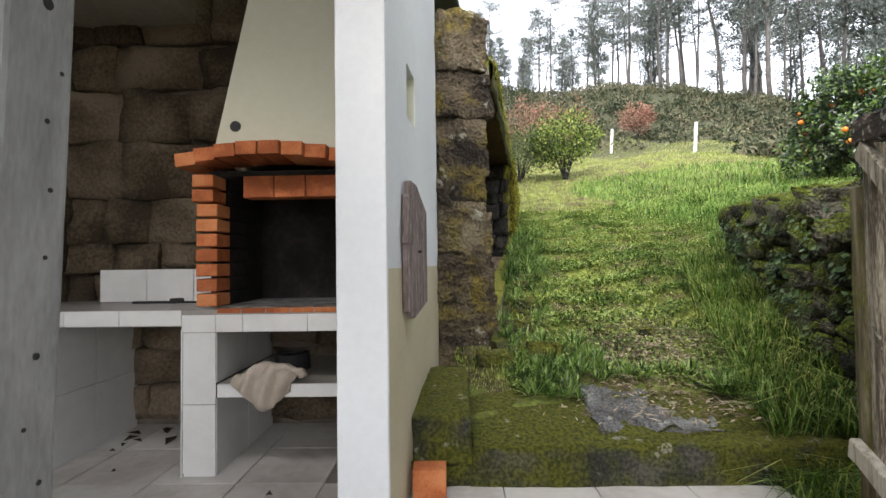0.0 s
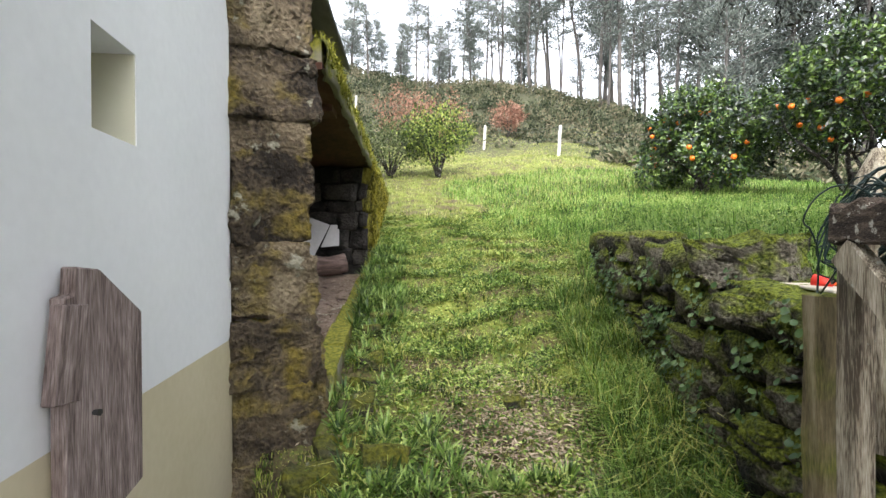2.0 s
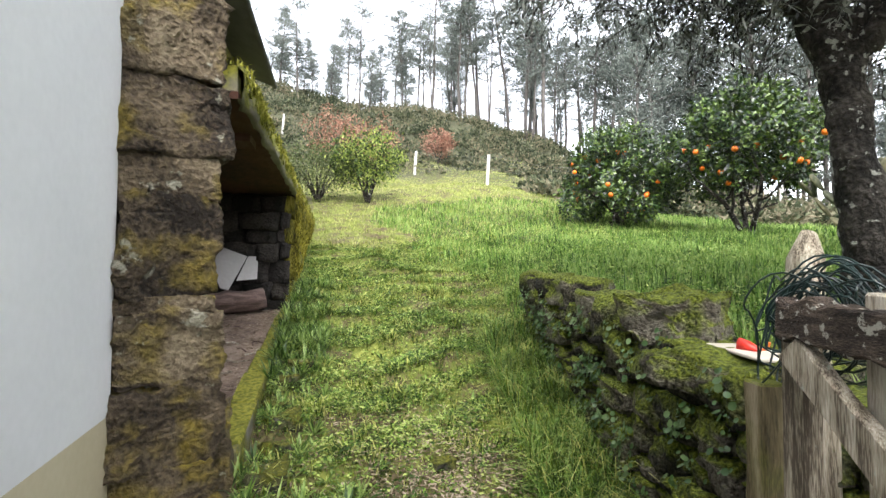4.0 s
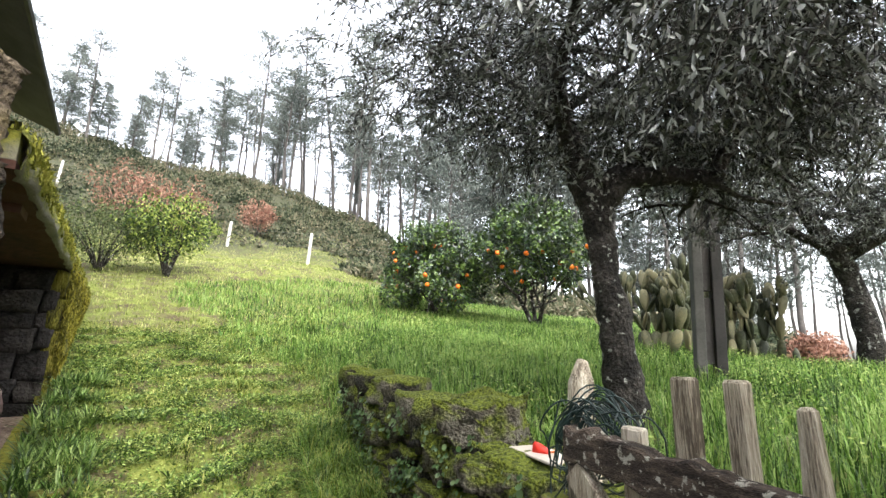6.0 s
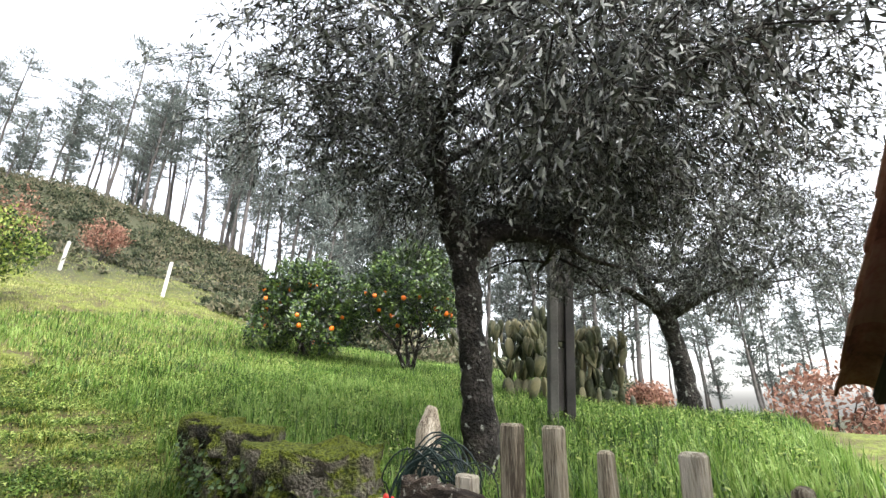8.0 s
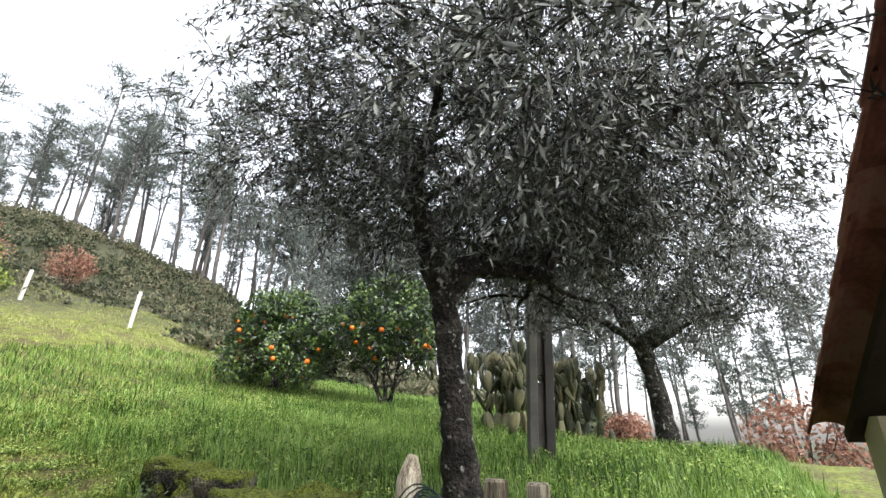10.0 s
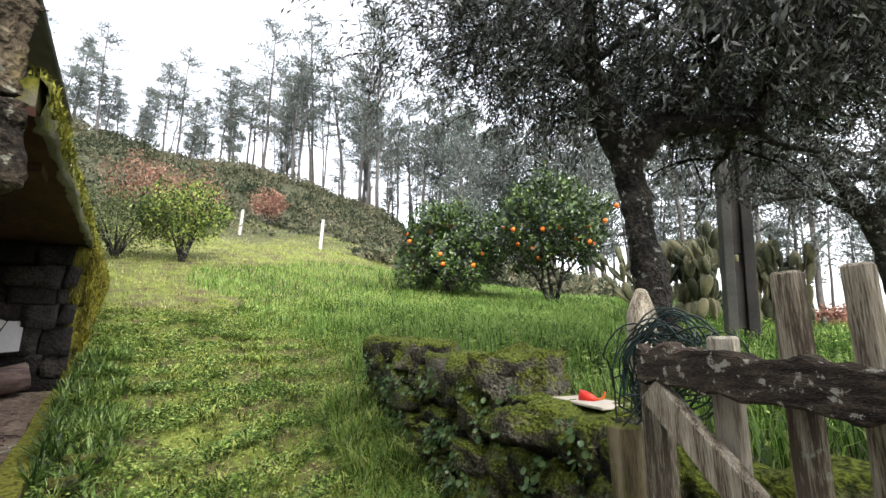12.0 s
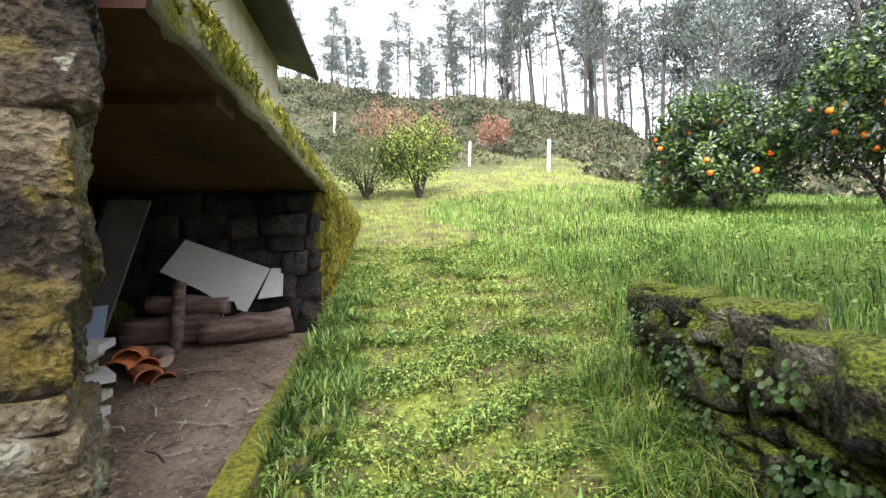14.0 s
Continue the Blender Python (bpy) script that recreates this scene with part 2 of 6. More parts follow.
M_cactus = mat("cactus_pad", [(0.018, 0.022, 0.010), (0.05, 0.056, 0.028), (0.10, 0.098, 0.055), (0.16, 0.145, 0.08)], 3, 30, 0.6, 0.2, 0.01, randob=0.5)
M_grass = mat("lush_grass", [(0.024, 0.062, 0.008), (0.088, 0.19, 0.024), (0.16, 0.285, 0.044), (0.28, 0.39, 0.11)], 0.8, 8, 0.5, 0, island=0.65, translucent=0.4, spec=0.4)
M_short = mat("short_turf", [(0.035, 0.065, 0.008), (0.12, 0.18, 0.018), (0.23, 0.295, 0.038), (0.42, 0.42, 0.14)], 1.6, 8, 0.7, 0, island=0.85, translucent=0.4)
M_pale = mat("pale_hill_grass", [(0.13, 0.17, 0.035), (0.25, 0.29, 0.08), (0.42, 0.42, 0.18)], 0.6, 5, 0.8, 0, island=0.5, translucent=0.4)
M_clover = mat("clover_leaf", [(0.030, 0.065, 0.008), (0.09, 0.165, 0.020), (0.17, 0.275, 0.040), (0.34, 0.41, 0.12)], 1.6, 14, 0.6, 0, island=0.8, translucent=0.25)
M_weed = mat("weed_leaf", [(0.022, 0.055, 0.009), (0.075, 0.15, 0.022), (0.14, 0.235, 0.04), (0.27, 0.37, 0.11)], 2, 20, 0.45, 0, island=0.65, translucent=0.3, spec=0.5)
M_litter = mat("dead_leaf_litter", [(0.10, 0.07, 0.045), (0.21, 0.16, 0.11), (0.34, 0.28, 0.21)], 3, 30, 0.9, 0, island=0.7)
M_hose = mat("dark_green_cable", [(0.006, 0.018, 0.016), (0.012, 0.032, 0.03)], 5, 40, 0.4, 0, spec=0.5)
M_red = mat("red_plastic", [(0.60, 0.02, 0.012), (0.70, 0.04, 0.02)], 5, 40, 0.35, 0, spec=0.5)
M_orangeplastic = mat("orange_plastic", [(0.70, 0.16, 0.03), (0.78, 0.22, 0.05)], 5, 40, 0.4, 0)
M_panel = mat("pale_broken_panel", [(0.42, 0.40, 0.39), (0.52, 0.50, 0.49)], 2, 30, 0.8, 0.15, 0.01)
M_blue = mat("pale_blue_sheet", [(0.30, 0.38, 0.52), (0.36, 0.44, 0.58)], 3, 30, 0.6, 0)
M_black = mat("black_iron", [(0.012, 0.012, 0.012), (0.03, 0.03, 0.03)], 8, 50, 0.6, 0.2)
M_steel = mat("bright_steel", [(0.5, 0.5, 0.5), (0.6, 0.6, 0.6)], 8, 50, 0.3, 0, metal=1.0)
M_wire = mat("galvanised_wire", [(0.10, 0.10, 0.10), (0.16, 0.16, 0.16)], 8, 50, 0.6, 0, metal=0.4)
M_postwhite = mat("whitewashed_post", [(0.42, 0.41, 0.385), (0.54, 0.53, 0.50)], 5, 40, 0.9, 0.2)


# ---- mesh helpers ----
def link(name, bm, material, parent=None, label="", smooth=False):
    me = bpy.data.meshes.new(name)
    bm.to_mesh(me)
    bm.free()
    me.materials.append(material)
    if smooth:
        me.polygons.foreach_set("use_smooth", [True] * len(me.polygons))
    ob = new(name, me)
    if parent:
        ob.parent = parent
    if label:
        ob["label"] = label
    return ob


def part(name, bm, material, parent, label="", smooth=False):
    return link(name, bm, material, parent, label, smooth)


def thing(name, label, category, at=(0, 0, 0), group="", kind=""):
    ob = new(name)
    ob.location = at
    ob.empty_display_size = 0.1
    return tagged(ob, label, category, group, kind)


def box(lo, hi, bevel=0.0, m=None, bm=None, jitter=0.0, rng=random):
    own = bmesh.new()
    r = bmesh.ops.create_cube(own, size=1.0)
    lo, hi = Vector(lo), Vector(hi)
    for v in r["verts"]:
        v.co = Vector(((lo[i] + hi[i]) / 2 + v.co[i] * (hi[i] - lo[i]) for i in range(3)))
    if bevel:
        bmesh.ops.bevel(own, geom=own.edges[:], offset=bevel, segments=2 if bevel > 0.004 else 1, affect="EDGES", profile=0.6)
    for v in own.verts:
        if jitter:
            v.co += Vector((rng.uniform(-1, 1), rng.uniform(-1, 1), rng.uniform(-1, 1))) * jitter
        if m:
            v.co = m @ v.co
    if bm is None:
        return own
    merge(bm, own)
    return bm


def merge(bm, other):
    idx = {}
    for v in other.verts:
        idx[v] = bm.verts.new(v.co)
    for f in other.faces:
        try:
            bm.faces.new([idx[v] for v in f.verts])
        except ValueError:
            pass
    other.free()


def prism(poly, z0, z1):
    """An upright prism over a plan polygon (counter-clockwise)."""
    bm = bmesh.new()
    a = [bm.verts.new((x, y, z0)) for x, y in poly]
    b = [bm.verts.new((x, y, z1)) for x, y in poly]
    bm.faces.new(b)
    bm.faces.new(a[::-1])
    for i in range(len(poly)):
        j = (i + 1) % len(poly)
        bm.faces.new((a[i], a[j], b[j], b[i]))
    return bm


def stone(size, seed, rough=0.10, cuts=3):
    """A rough block of that size round its own centre."""
    bm = bmesh.new()
    bmesh.ops.create_cube(bm, size=1.0)
    bmesh.ops.subdivide_edges(bm, edges=bm.edges[:], cuts=cuts, use_grid_fill=True)
    s = Vector(size)
    for v in bm.verts:
        c = v.co * 2
        r = max(abs(c.x), abs(c.y), abs(c.z))
        soft = c.normalized() * 1.22
        c = c.lerp(soft, 0.10)
        p = Vector((c.x * s.x, c.y * s.y, c.z * s.z)) * 0.5
        q = p * 5 + Vector((seed * 3.7, seed * 1.3, seed * 7.1))
        k = rough * min(max(min(s), 0.12), 0.3)
        d = noise.noise_vector(q * 0.7) * k * 1.3 + noise.noise_vector(q * 2.2) * k * 0.55 + noise.noise_vector(q * 6) * k * 0.3 + (noise.noise_vector(q * 13) * k * 0.28 if cuts > 9 else Vector())
        v.co = p + d
    return bm


def tube(points, radii, sides=8, bm=None, closed=True):
    """A tapered tube through points."""
    bm = bm or bmesh.new()
    pts = [Vector(p) for p in points]
    rings = []
    ref = Vector((0.3, 0.9, 0.1)).normalized()
    for i, p in enumerate(pts):
        d = (pts[min(i + 1, len(pts) - 1)] - pts[max(i - 1, 0)]).normalized()
        u = d.cross(ref)
        if u.length < 0.05:
            u = d.cross(Vector((1, 0, 0)))
        u.normalize()
        w = d.cross(u)
        rings.append([bm.verts.new(p + (u * math.cos(2 * math.pi * k / sides) + w * math.sin(2 * math.pi * k / sides)) * radii[i]) for k in range(sides)])
    for a, b in zip(rings, rings[1:]):
        for k in range(sides):
            bm.faces.new((a[k], b[k], b[(k + 1) % sides], a[(k + 1) % sides]))
    if closed:
        bm.faces.new(rings[0])
        bm.faces.new(rings[-1][::-1])
    return bm


def np_mesh(name, V, F, material, parent=None, smooth=False):
    me = bpy.data.meshes.new(name)
    V = np.asarray(V, dtype=np.float32).reshape(-1, 3)
    F = np.asarray(F, dtype=np.int32)
    k = F.shape[1]
    me.vertices.add(len(V))
    me.vertices.foreach_set("co", V.ravel())
    me.loops.add(F.size)
    me.loops.foreach_set("vertex_index", F.ravel())
    me.polygons.add(len(F))
    me.polygons.foreach_set("loop_start", np.arange(0, F.size, k, dtype=np.int32))
    me.polygons.foreach_set("loop_total", np.full(len(F), k, dtype=np.int32))
    if smooth:
        me.polygons.foreach_set("use_smooth", np.ones(len(F), dtype=bool))
    me.update(calc_edges=True)
    me.materials.append(material)
    ob = new(name, me)
    if parent:
        ob.parent = parent
    return ob


def unit(a):
    return a / np.maximum(np.linalg.norm(a, axis=-1, keepdims=True), 1e-6)


def leaves(C, D, N, length, width, fold=0.15):
    """Diamond leaves: centres, directions, normals (n x 3), lengths and widths. Two triangles each."""
    n = len(C)
    D = unit(D)
    S = unit(np.cross(D, N))
    U = np.cross(S, D)
    L = np.broadcast_to(np.asarray(length, float), (n,))[:, None]
    W = np.broadcast_to(np.asarray(width, float), (n,))[:, None]
    a, b = C - D * L / 2, C + D * L / 2
    mid = C + U * W * fold
    V = np.stack([a, mid + S * W / 2, b, mid - S * W / 2], 1).reshape(-1, 3)
    base = np.arange(n)[:, None] * 4
    F = np.concatenate([base + [0, 1, 2], base + [0, 2, 3]], 0)
    return V, F


def blades(P, height, width, lean, rng):
    """Grass blades: three triangles each, bent over."""
    n = len(P)
    az = rng.uniform(0, 2 * np.pi, n)
    side = np.stack([np.cos(az), np.sin(az), np.zeros(n)], 1)
    fwd = np.stack([-np.sin(az), np.cos(az), np.zeros(n)], 1)
    h, w, b = (np.broadcast_to(np.asarray(q, float), (n,))[:, None] for q in (height, width, lean))
    up = np.array([0, 0, 1.0])
    m = P + up * h * 0.6 + fwd * h * b * 0.3
    t = P + up * h * (1 - 0.35 * b) + fwd * h * b
    V = np.stack([P - side * w / 2, P + side * w / 2, m + side * w * 0.4, m - side * w * 0.4, t], 1).reshape(-1, 3)
    base = np.arange(n)[:, None] * 5
    F = np.concatenate([base + [0, 1, 2], base + [0, 2, 3], base + [3, 2, 4]], 0)
    return V, F


# ---- the lie of the land ----
def step01(a, b, x):
    t = np.clip((x - a) / (b - a), 0, 1)
    return t * t * (3 - 2 * t)


WALL_Y = [-6.0, 1.95, 2.5, 3.1, 3.8, 4.3, 5.05, 7.0, 30.0]
WALL_X = [1.84, 1.88, 2.06, 2.25, 2.50, 2.66, 2.92, 2.7, 3.0]
RIDGE_AZ = [-180, -100, -60, 0, 8, 14, 20, 26, 31, 36, 40, 45, 52, 62, 75, 90, 110, 180]
RIDGE_EL = [3, 8, 19, 19.2, 18.2, 17.2, 17, 16.4, 15.2, 13.2, 9.5, 5.0, 3.0, 2.0, 0.5, -1.5, -2.5, 3]


def tread_phase(x, y):
    return y * 12.0 + 1.5 * np.sin(x * 2.3) + 0.8 * np.sin(x * 5.1) + 1.1 * np.sin(y * 2.9)


def land(x, y):
    x, y = np.asarray(x, float), np.asarray(y, float)
    lane = 0.33 + 0.27 * (y - 3.0) + 0.06 * np.clip(x - 1.6, 0, 10)
    lane = np.where(y < 3.0, 0.33 + 0.30 * (y - 3.0), lane)
    lane = np.where(y > 22, 5.46 + 0.2 * (y - 22) + 0.06 * np.clip(x - 1.6, 0, 10), lane)
    terrace = 1.22 + 0.12 * (y - 2.5) + 0.075 * np.clip(x - 3, -2, 9)
    terrace = np.where(y < 2.5, 1.22 + 0.05 * (y - 2.5) + 0.075 * np.clip(x - 3, -2, 9), terrace)
    terrace = terrace - 2.6 * step01(7.0, 17.0, x) * step01(6.0, 0.5, y)
    xw = np.interp(y, WALL_Y, WALL_X) + 0.22
    w = np.interp(y, [4.9, 7.5], [0.14, 2.6])
    b = step01(0, 1, (x - xw) / w)
    z = lane + b * np.logaddexp(0, (terrace - lane) * 8) / 8
    # the mound below the fence
    z = z + 0.55 * np.exp(-(((x - 7.2) / 3.2) ** 2 + ((y - 15.0) / 2.6) ** 2))
    r = np.hypot(x - 0.5, y - 1.0)
    az = np.degrees(np.arctan2(x - 0.5, y - 1.0))
    el = np.interp(az, RIDGE_AZ, RIDGE_EL)
    top = 1.7 + 48 * np.tan(np.radians(el))
    k = step01(21, 48, r)
    z = z * (1 - k) + top * k - 0.06 * np.clip(r - 50, 0, 200)
    z = z + 0.5 * k * np.sin(x * 0.35) * np.sin(y * 0.27 + 1)
    z = np.where((r > 20) & (r < 70), z + 0.25 * np.sin(x * 0.9) * np.sin(y * 0.8), z)
    # tussocks, and the small treads that cross the lane
    bumps = 0.016 * np.sin(x * 7.3 + 2 * np.sin(y * 3.1)) * np.sin(y * 8.1 + 1.7 * np.sin(x * 4.3)) + 0.010 * np.sin(x * 17 + 3 * np.sin(y * 6)) * np.sin(y * 19 + x * 5)
    ph = tread_phase(x, y)
    tread = 0.042 * (np.sin(ph) + 0.42 * np.sin(2 * ph + 0.5)) * (0.6 + 0.4 * np.sin(x * 3.3 + y * 1.7)) * step01(3.2, 4.0, y) * step01(4.0, 2.4, x)
    z = z + (bumps + tread) * step01(26, 14, r)
    under = (x < 0.31 + 0.175 * (y - 3.65)) & (y > 3.7) & (y < 7.2) & (x > -3.5)
    z = np.where(under, 0.45, z)
    patio = ((y < 2.44) & (x < xw + 0.0)) | ((y < 3.62) & (x < 0.02))
    z = np.where(patio & (r < 30), -0.10, z)
    return z


def axis(lo, a, b, hi, fine):
    mid = np.arange(a, b + 1e-6, fine)
    up, s, v = [], fine, b
    while v < hi:
        s *= 1.13
        v += s
        up.append(v)
    dn, s, v = [], fine, a
    while v > lo:
        s *= 1.13
        v -= s
        dn.append(v)
    return np.concatenate([dn[::-1], mid, up])


gx, gy = axis(-600, -2.6, 9.0, 600, 0.09), axis(-600, 1.0, 12.0, 600, 0.06)
GX, GY = np.meshgrid(gx, gy)
GZ = land(GX, GY)
nx, ny = len(gx), len(gy)
q = (np.arange(ny - 1)[:, None] * nx + np.arange(nx - 1)[None]).ravel()
ground = np_mesh("ground", np.stack([GX.ravel(), GY.ravel(), GZ.ravel()], 1), np.stack([q, q + 1, q + nx + 1, q + nx], 1), M_ground, smooth=True)
tagged(ground, "grassy hillside ground with bare earthy patches", "ground", kind="structure")


def gz(x, y):
    return float(land(x, y))


# ---- patio: floor slab, wall with niche, barbecue corner ----
floor = link("floor", box((-3.2, -3.4, -0.30), (1.9, 2.44, -0.012)), M_grout)
tagged(floor, "pale ceramic tiled patio floor with dark grout lines", "floor", kind="structure")
floor_2 = link("floor_alcove", box((-3.2, 2.44, -0.30), (-0.1, 3.55, -0.012)), M_grout)
tagged(floor_2, "pale tiled floor under the barbecue counter", "floor", kind="structure")

# local frame of the house walls: along the wall, x grows by 0.102 a metre
WDIR = Vector((0.1018, 0.9948, 0)).normalized()
WNRM = Vector((WDIR.y, -WDIR.x, 0))
WORG = Vector((-0.239, 1.945, 0))
WM = Matrix(((WNRM.x, WDIR.x, 0, WORG.x), (WNRM.y, WDIR.y, 0, WORG.y), (0, 0, 1, 0), (0, 0, 0, 1)))  # local x out of the wall, y along it
WLEN, WTH = 1.50, 0.195
DADO = 1.04

# the white wall, with a real niche: pieces round the recess
wall_west = thing("wall_west", "white rendered wall with a beige dado and a small niche", "wall", kind="structure")
N0, N1, NZ0, NZ1 = 0.415, 0.63, 1.765, 2.03
bm = bmesh.new()
for lo, hi in (((-WTH, 0, DADO), (0, N0, 3.0)), ((-WTH, N1, DADO), (0, WLEN, 3.0)), ((-WTH, N0, DADO), (0, N1, NZ0)), ((-WTH, N0, NZ1), (0, N1, 3.0)), ((-WTH, N0, NZ0), (-0.13, N1, NZ1))):
    box(lo, hi, 0, WM, bm)
part("wall_upper", bm, M_white, wall_west, "white smooth render")
# thin cream lining: the warm light inside the niche is put into its colour
bm = box((-0.13, N1 - 0.004, NZ0), (-0.003, N1 + 0.001, NZ1), 0, WM)
box((-0.131, N0, NZ0), (-0.126, N1 - 0.004, NZ1), 0, WM, bm)
part("niche_lining", bm, M_cream, wall_west, "cream lining that carries the niche's warm light")
part("column_face", box((-WTH - 0.004, -0.03, 0), (0.003, -0.001, 3.0), 0.008, WM), M_white, wall_west, "white column end of the wall")
part("dado", box((-WTH, 0.0, 0), (0.0, WLEN, DADO), 0, WM), M_beige, wall_west, "beige painted dado")


def board_shape(w, h, t, cut):
    """An upright plank with a slanted top and bottom."""
    bm = bmesh.new()
    prof = [(0, 0.06 * h), (w * 0.25, 0), (w, 0.10 * h), (w, h * 0.80), (w * 0.42, h * 0.985), (w * 0.12, h), (w * 0.1, h * 0.90), (0, h * 0.895)] if cut else [(0, 0), (w, 0), (w, h), (0, h)]
    a = [bm.verts.new((0, x, z)) for x, z in prof]
    b = [bm.verts.new((t, x, z)) for x, z in prof]
    bm.faces.new(a)
    bm.faces.new(b[::-1])
    for i in range(len(prof)):
        j = (i + 1) % len(prof)
        bm.faces.new((a[j], a[i], b[i], b[j]))
    bmesh.ops.recalc_face_normals(bm, faces=bm.faces[:])
    bmesh.ops.bevel(bm, geom=bm.edges[:], offset=0.004, segments=1, affect="EDGES")
    return bm


wb = thing("wooden_board", "weathered red-brown wooden board hung on the white wall", "wooden board", tuple(WM @ Vector((0.004, 0.25, 0.81))))
wb.rotation_euler = (0, 0, math.atan2(WNRM.y, WNRM.x) - radians(10))
part("plank", board_shape(0.24, 0.62, 0.035, True), M_woodred, wb)
strip = part("strip", board_shape(0.075, 0.21, 0.03, False), M_woodred, wb, "short split strip at the edge")
strip.location = (0.008, -0.032, 0.335)
strip.rotation_euler = (radians(-7), 0, 0)
part("nail", tube([(0.06, 0.045, 0.30), (0.075, 0.045, 0.30)], [0.006, 0.008], 6), M_black, wb)

# back and side stone walls of the barbecue corner
stone_cache = {}


def stone_mesh(size, seed, rough, material, cuts=3):
    key = (tuple(round(s, 2) for s in size), seed, material.name)
    if key not in stone_cache:
        bm = stone(size, seed, rough, cuts)
        me = bpy.data.meshes.new("stone")
        bm.to_mesh(me)
        bm.free()
        me.materials.append(material)
        me.polygons.foreach_set("use_smooth", [True] * len(me.polygons))
        stone_cache[key] = me
    return stone_cache[key]


def rubble(parent, origin, along, length, z0, z1, depth, material, seed, sizes=(0.28, 0.55), courses=(0.18, 0.30), bulge=0.03, name="stone"):
    """Rubble masonry: courses of uneven stones, each its own part, on a mortar core that lies behind."""
    rng = random.Random(seed)
    along = Vector(along).normalized()
    ang = math.atan2(along.y, along.x)
    z = z0
    while z < z1 - 0.03:
        h = min(rng.uniform(*courses), z1 - z)
        if z1 - z - h < 0.08:
            h = z1 - z
        s = -rng.uniform(0, sizes[0] * 0.5)
        while s < length:
            w = rng.uniform(*sizes)
            a, b = max(s, 0), min(s + w, length)
            if b - a > 0.06:
                p = Vector(origin) + along * (a + b) / 2
                size = (b - a - 0.012, depth, h - 0.012)
                key = (round(size[0] / 0.04) * 0.04, depth, round(size[2] / 0.03) * 0.03)
                ob = new(name, stone_mesh(key, rng.randrange(4), 0.16 + 2.4 * bulge, material))
                ob.parent = parent
                ob.location = (p.x, p.y, z + h / 2)
                ob.location += Vector((-along.y, along.x, 0)) * rng.uniform(-bulge, bulge)
                ob.rotation_euler = (rng.uniform(-1.5, 1.5) * bulge, rng.uniform(-2, 2) * bulge, ang + rng.uniform(-1.5, 1.5) * bulge)
                ob.scale = (size[0] / max(key[0], 0.02) * 1.03, 1, size[2] / max(key[2], 0.02) * 1.03)
            s += w
        z += h


wall_north = thing("wall_north", "brown rubble stone wall behind the barbecue", "wall", kind="structure")
part("core", box((-3.0, 3.30, -0.1), (-0.30, 3.55, 3.0)), M_mortar, wall_north, "sandy mortar")
rubble(wall_north, (-2.75, 3.30, 0), (1, 0, 0), 2.35, 0.05, 2.9, 0.14, M_instone, 3, (0.26, 0.72), (0.16, 0.40), 0.02)
wall_side = thing("wall_alcove_side", "brown rubble stone wall with a tiled dado", "wall", kind="structure")
part("core", box((-3.0, -3.4, -0.1), (-2.62, 3.30, 3.0)), M_mortar, wall_side, "sandy mortar")
rubble(wall_side, (-2.62, 1.3, 0), (0, 1, 0), 1.95, 0.80, 2.9, 0.12, M_instone, 8, (0.3, 0.6), (0.2, 0.34), 0.012)
# unseen ceiling; its near edge is placed to shade the barbecue corner
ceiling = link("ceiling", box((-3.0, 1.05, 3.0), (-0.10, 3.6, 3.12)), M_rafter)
tagged(ceiling, "unseen dark boarded ceiling that shades the barbecue corner", "ceiling", kind="structure")

# barbecue: masonry body, counter, shelf, hood
bbq = thing("barbecue", "brick barbecue with a white tiled base and a cream hood", "barbecue", (-1.0, 2.8, 0))
BB = Matrix.Translation((1.0, -2.8, 0))


def tile_row(parent, x0, x1, y, z0, z1, widths, name="tile"):
    x, i = x0, 0
    while x < x1 - 0.01:
        w = min(widths[i % len(widths)], x1 - x)
        part(name, box((x + 0.0015, y - 0.008, z0 + 0.0015), (x + w - 0.0015, y, z1 - 0.0015), 0.002, BB), M_tile, parent)
        x += w
        i += 1


def tile_side(parent, x, y0, y1, z0, z1, n, m):
    for i in range(n):
        for j in range(m):
            a, b = y0 + (y1 - y0) * i / n, y0 + (y1 - y0) * (i + 1) / n
            c, d = z0 + (z1 - z0) * j / m, z0 + (z1 - z0) * (j + 1) / m
            part("tile", box((x, a + 0.0015, c + 0.0015), (x + 0.008, b - 0.0015, d - 0.0015), 0.002, BB), M_tile, parent)


counter = part("counter", box((-2.60, 2.508, 0.752), (-0.45, 3.28, 0.838), 0.004, BB), M_counter, bbq, "grey worktop")
tile_row(counter, -2.05, -1.37, 2.508, 0.756, 0.838, (0.075, 0.285, 0.32))
tile_row(counter, -1.37, -0.45, 2.508, 0.722, 0.812, (0.175, 0.14, 0.33, 0.3))
leg = part("leg", box((-1.36, 2.508, 0), (-1.20, 3.25, 0.75), 0.0, BB), M_mortar, bbq, "tiled leg")
tile_row(leg, -1.362, -1.192, 2.508, 0.0, 0.36, (0.17,))
tile_row(leg, -1.362, -1.192, 2.508, 0.36, 0.722, (0.17,))
tile_side(leg, -1.20, 2.512, 3.25, 0.0, 0.39, 2, 1)
tile_side(leg, -1.20, 2.512, 3.25, 0.465, 0.75, 2, 1)
leg = part("leg", box((-2.22, 2.53, 0), (-2.11, 3.25, 0.75), 0.0, BB), M_mortar, bbq, "tiled end leg")
tile_side(leg, -2.11, 2.53, 3.25, 0.0, 0.375, 2, 1)
tile_side(leg, -2.11, 2.53, 3.25, 0.375, 0.75, 2, 1)
part("corner_trim", box((-1.368, 2.494, 0.0), (-1.362, 2.502, 0.74), 0.001, BB), M_white, leg)
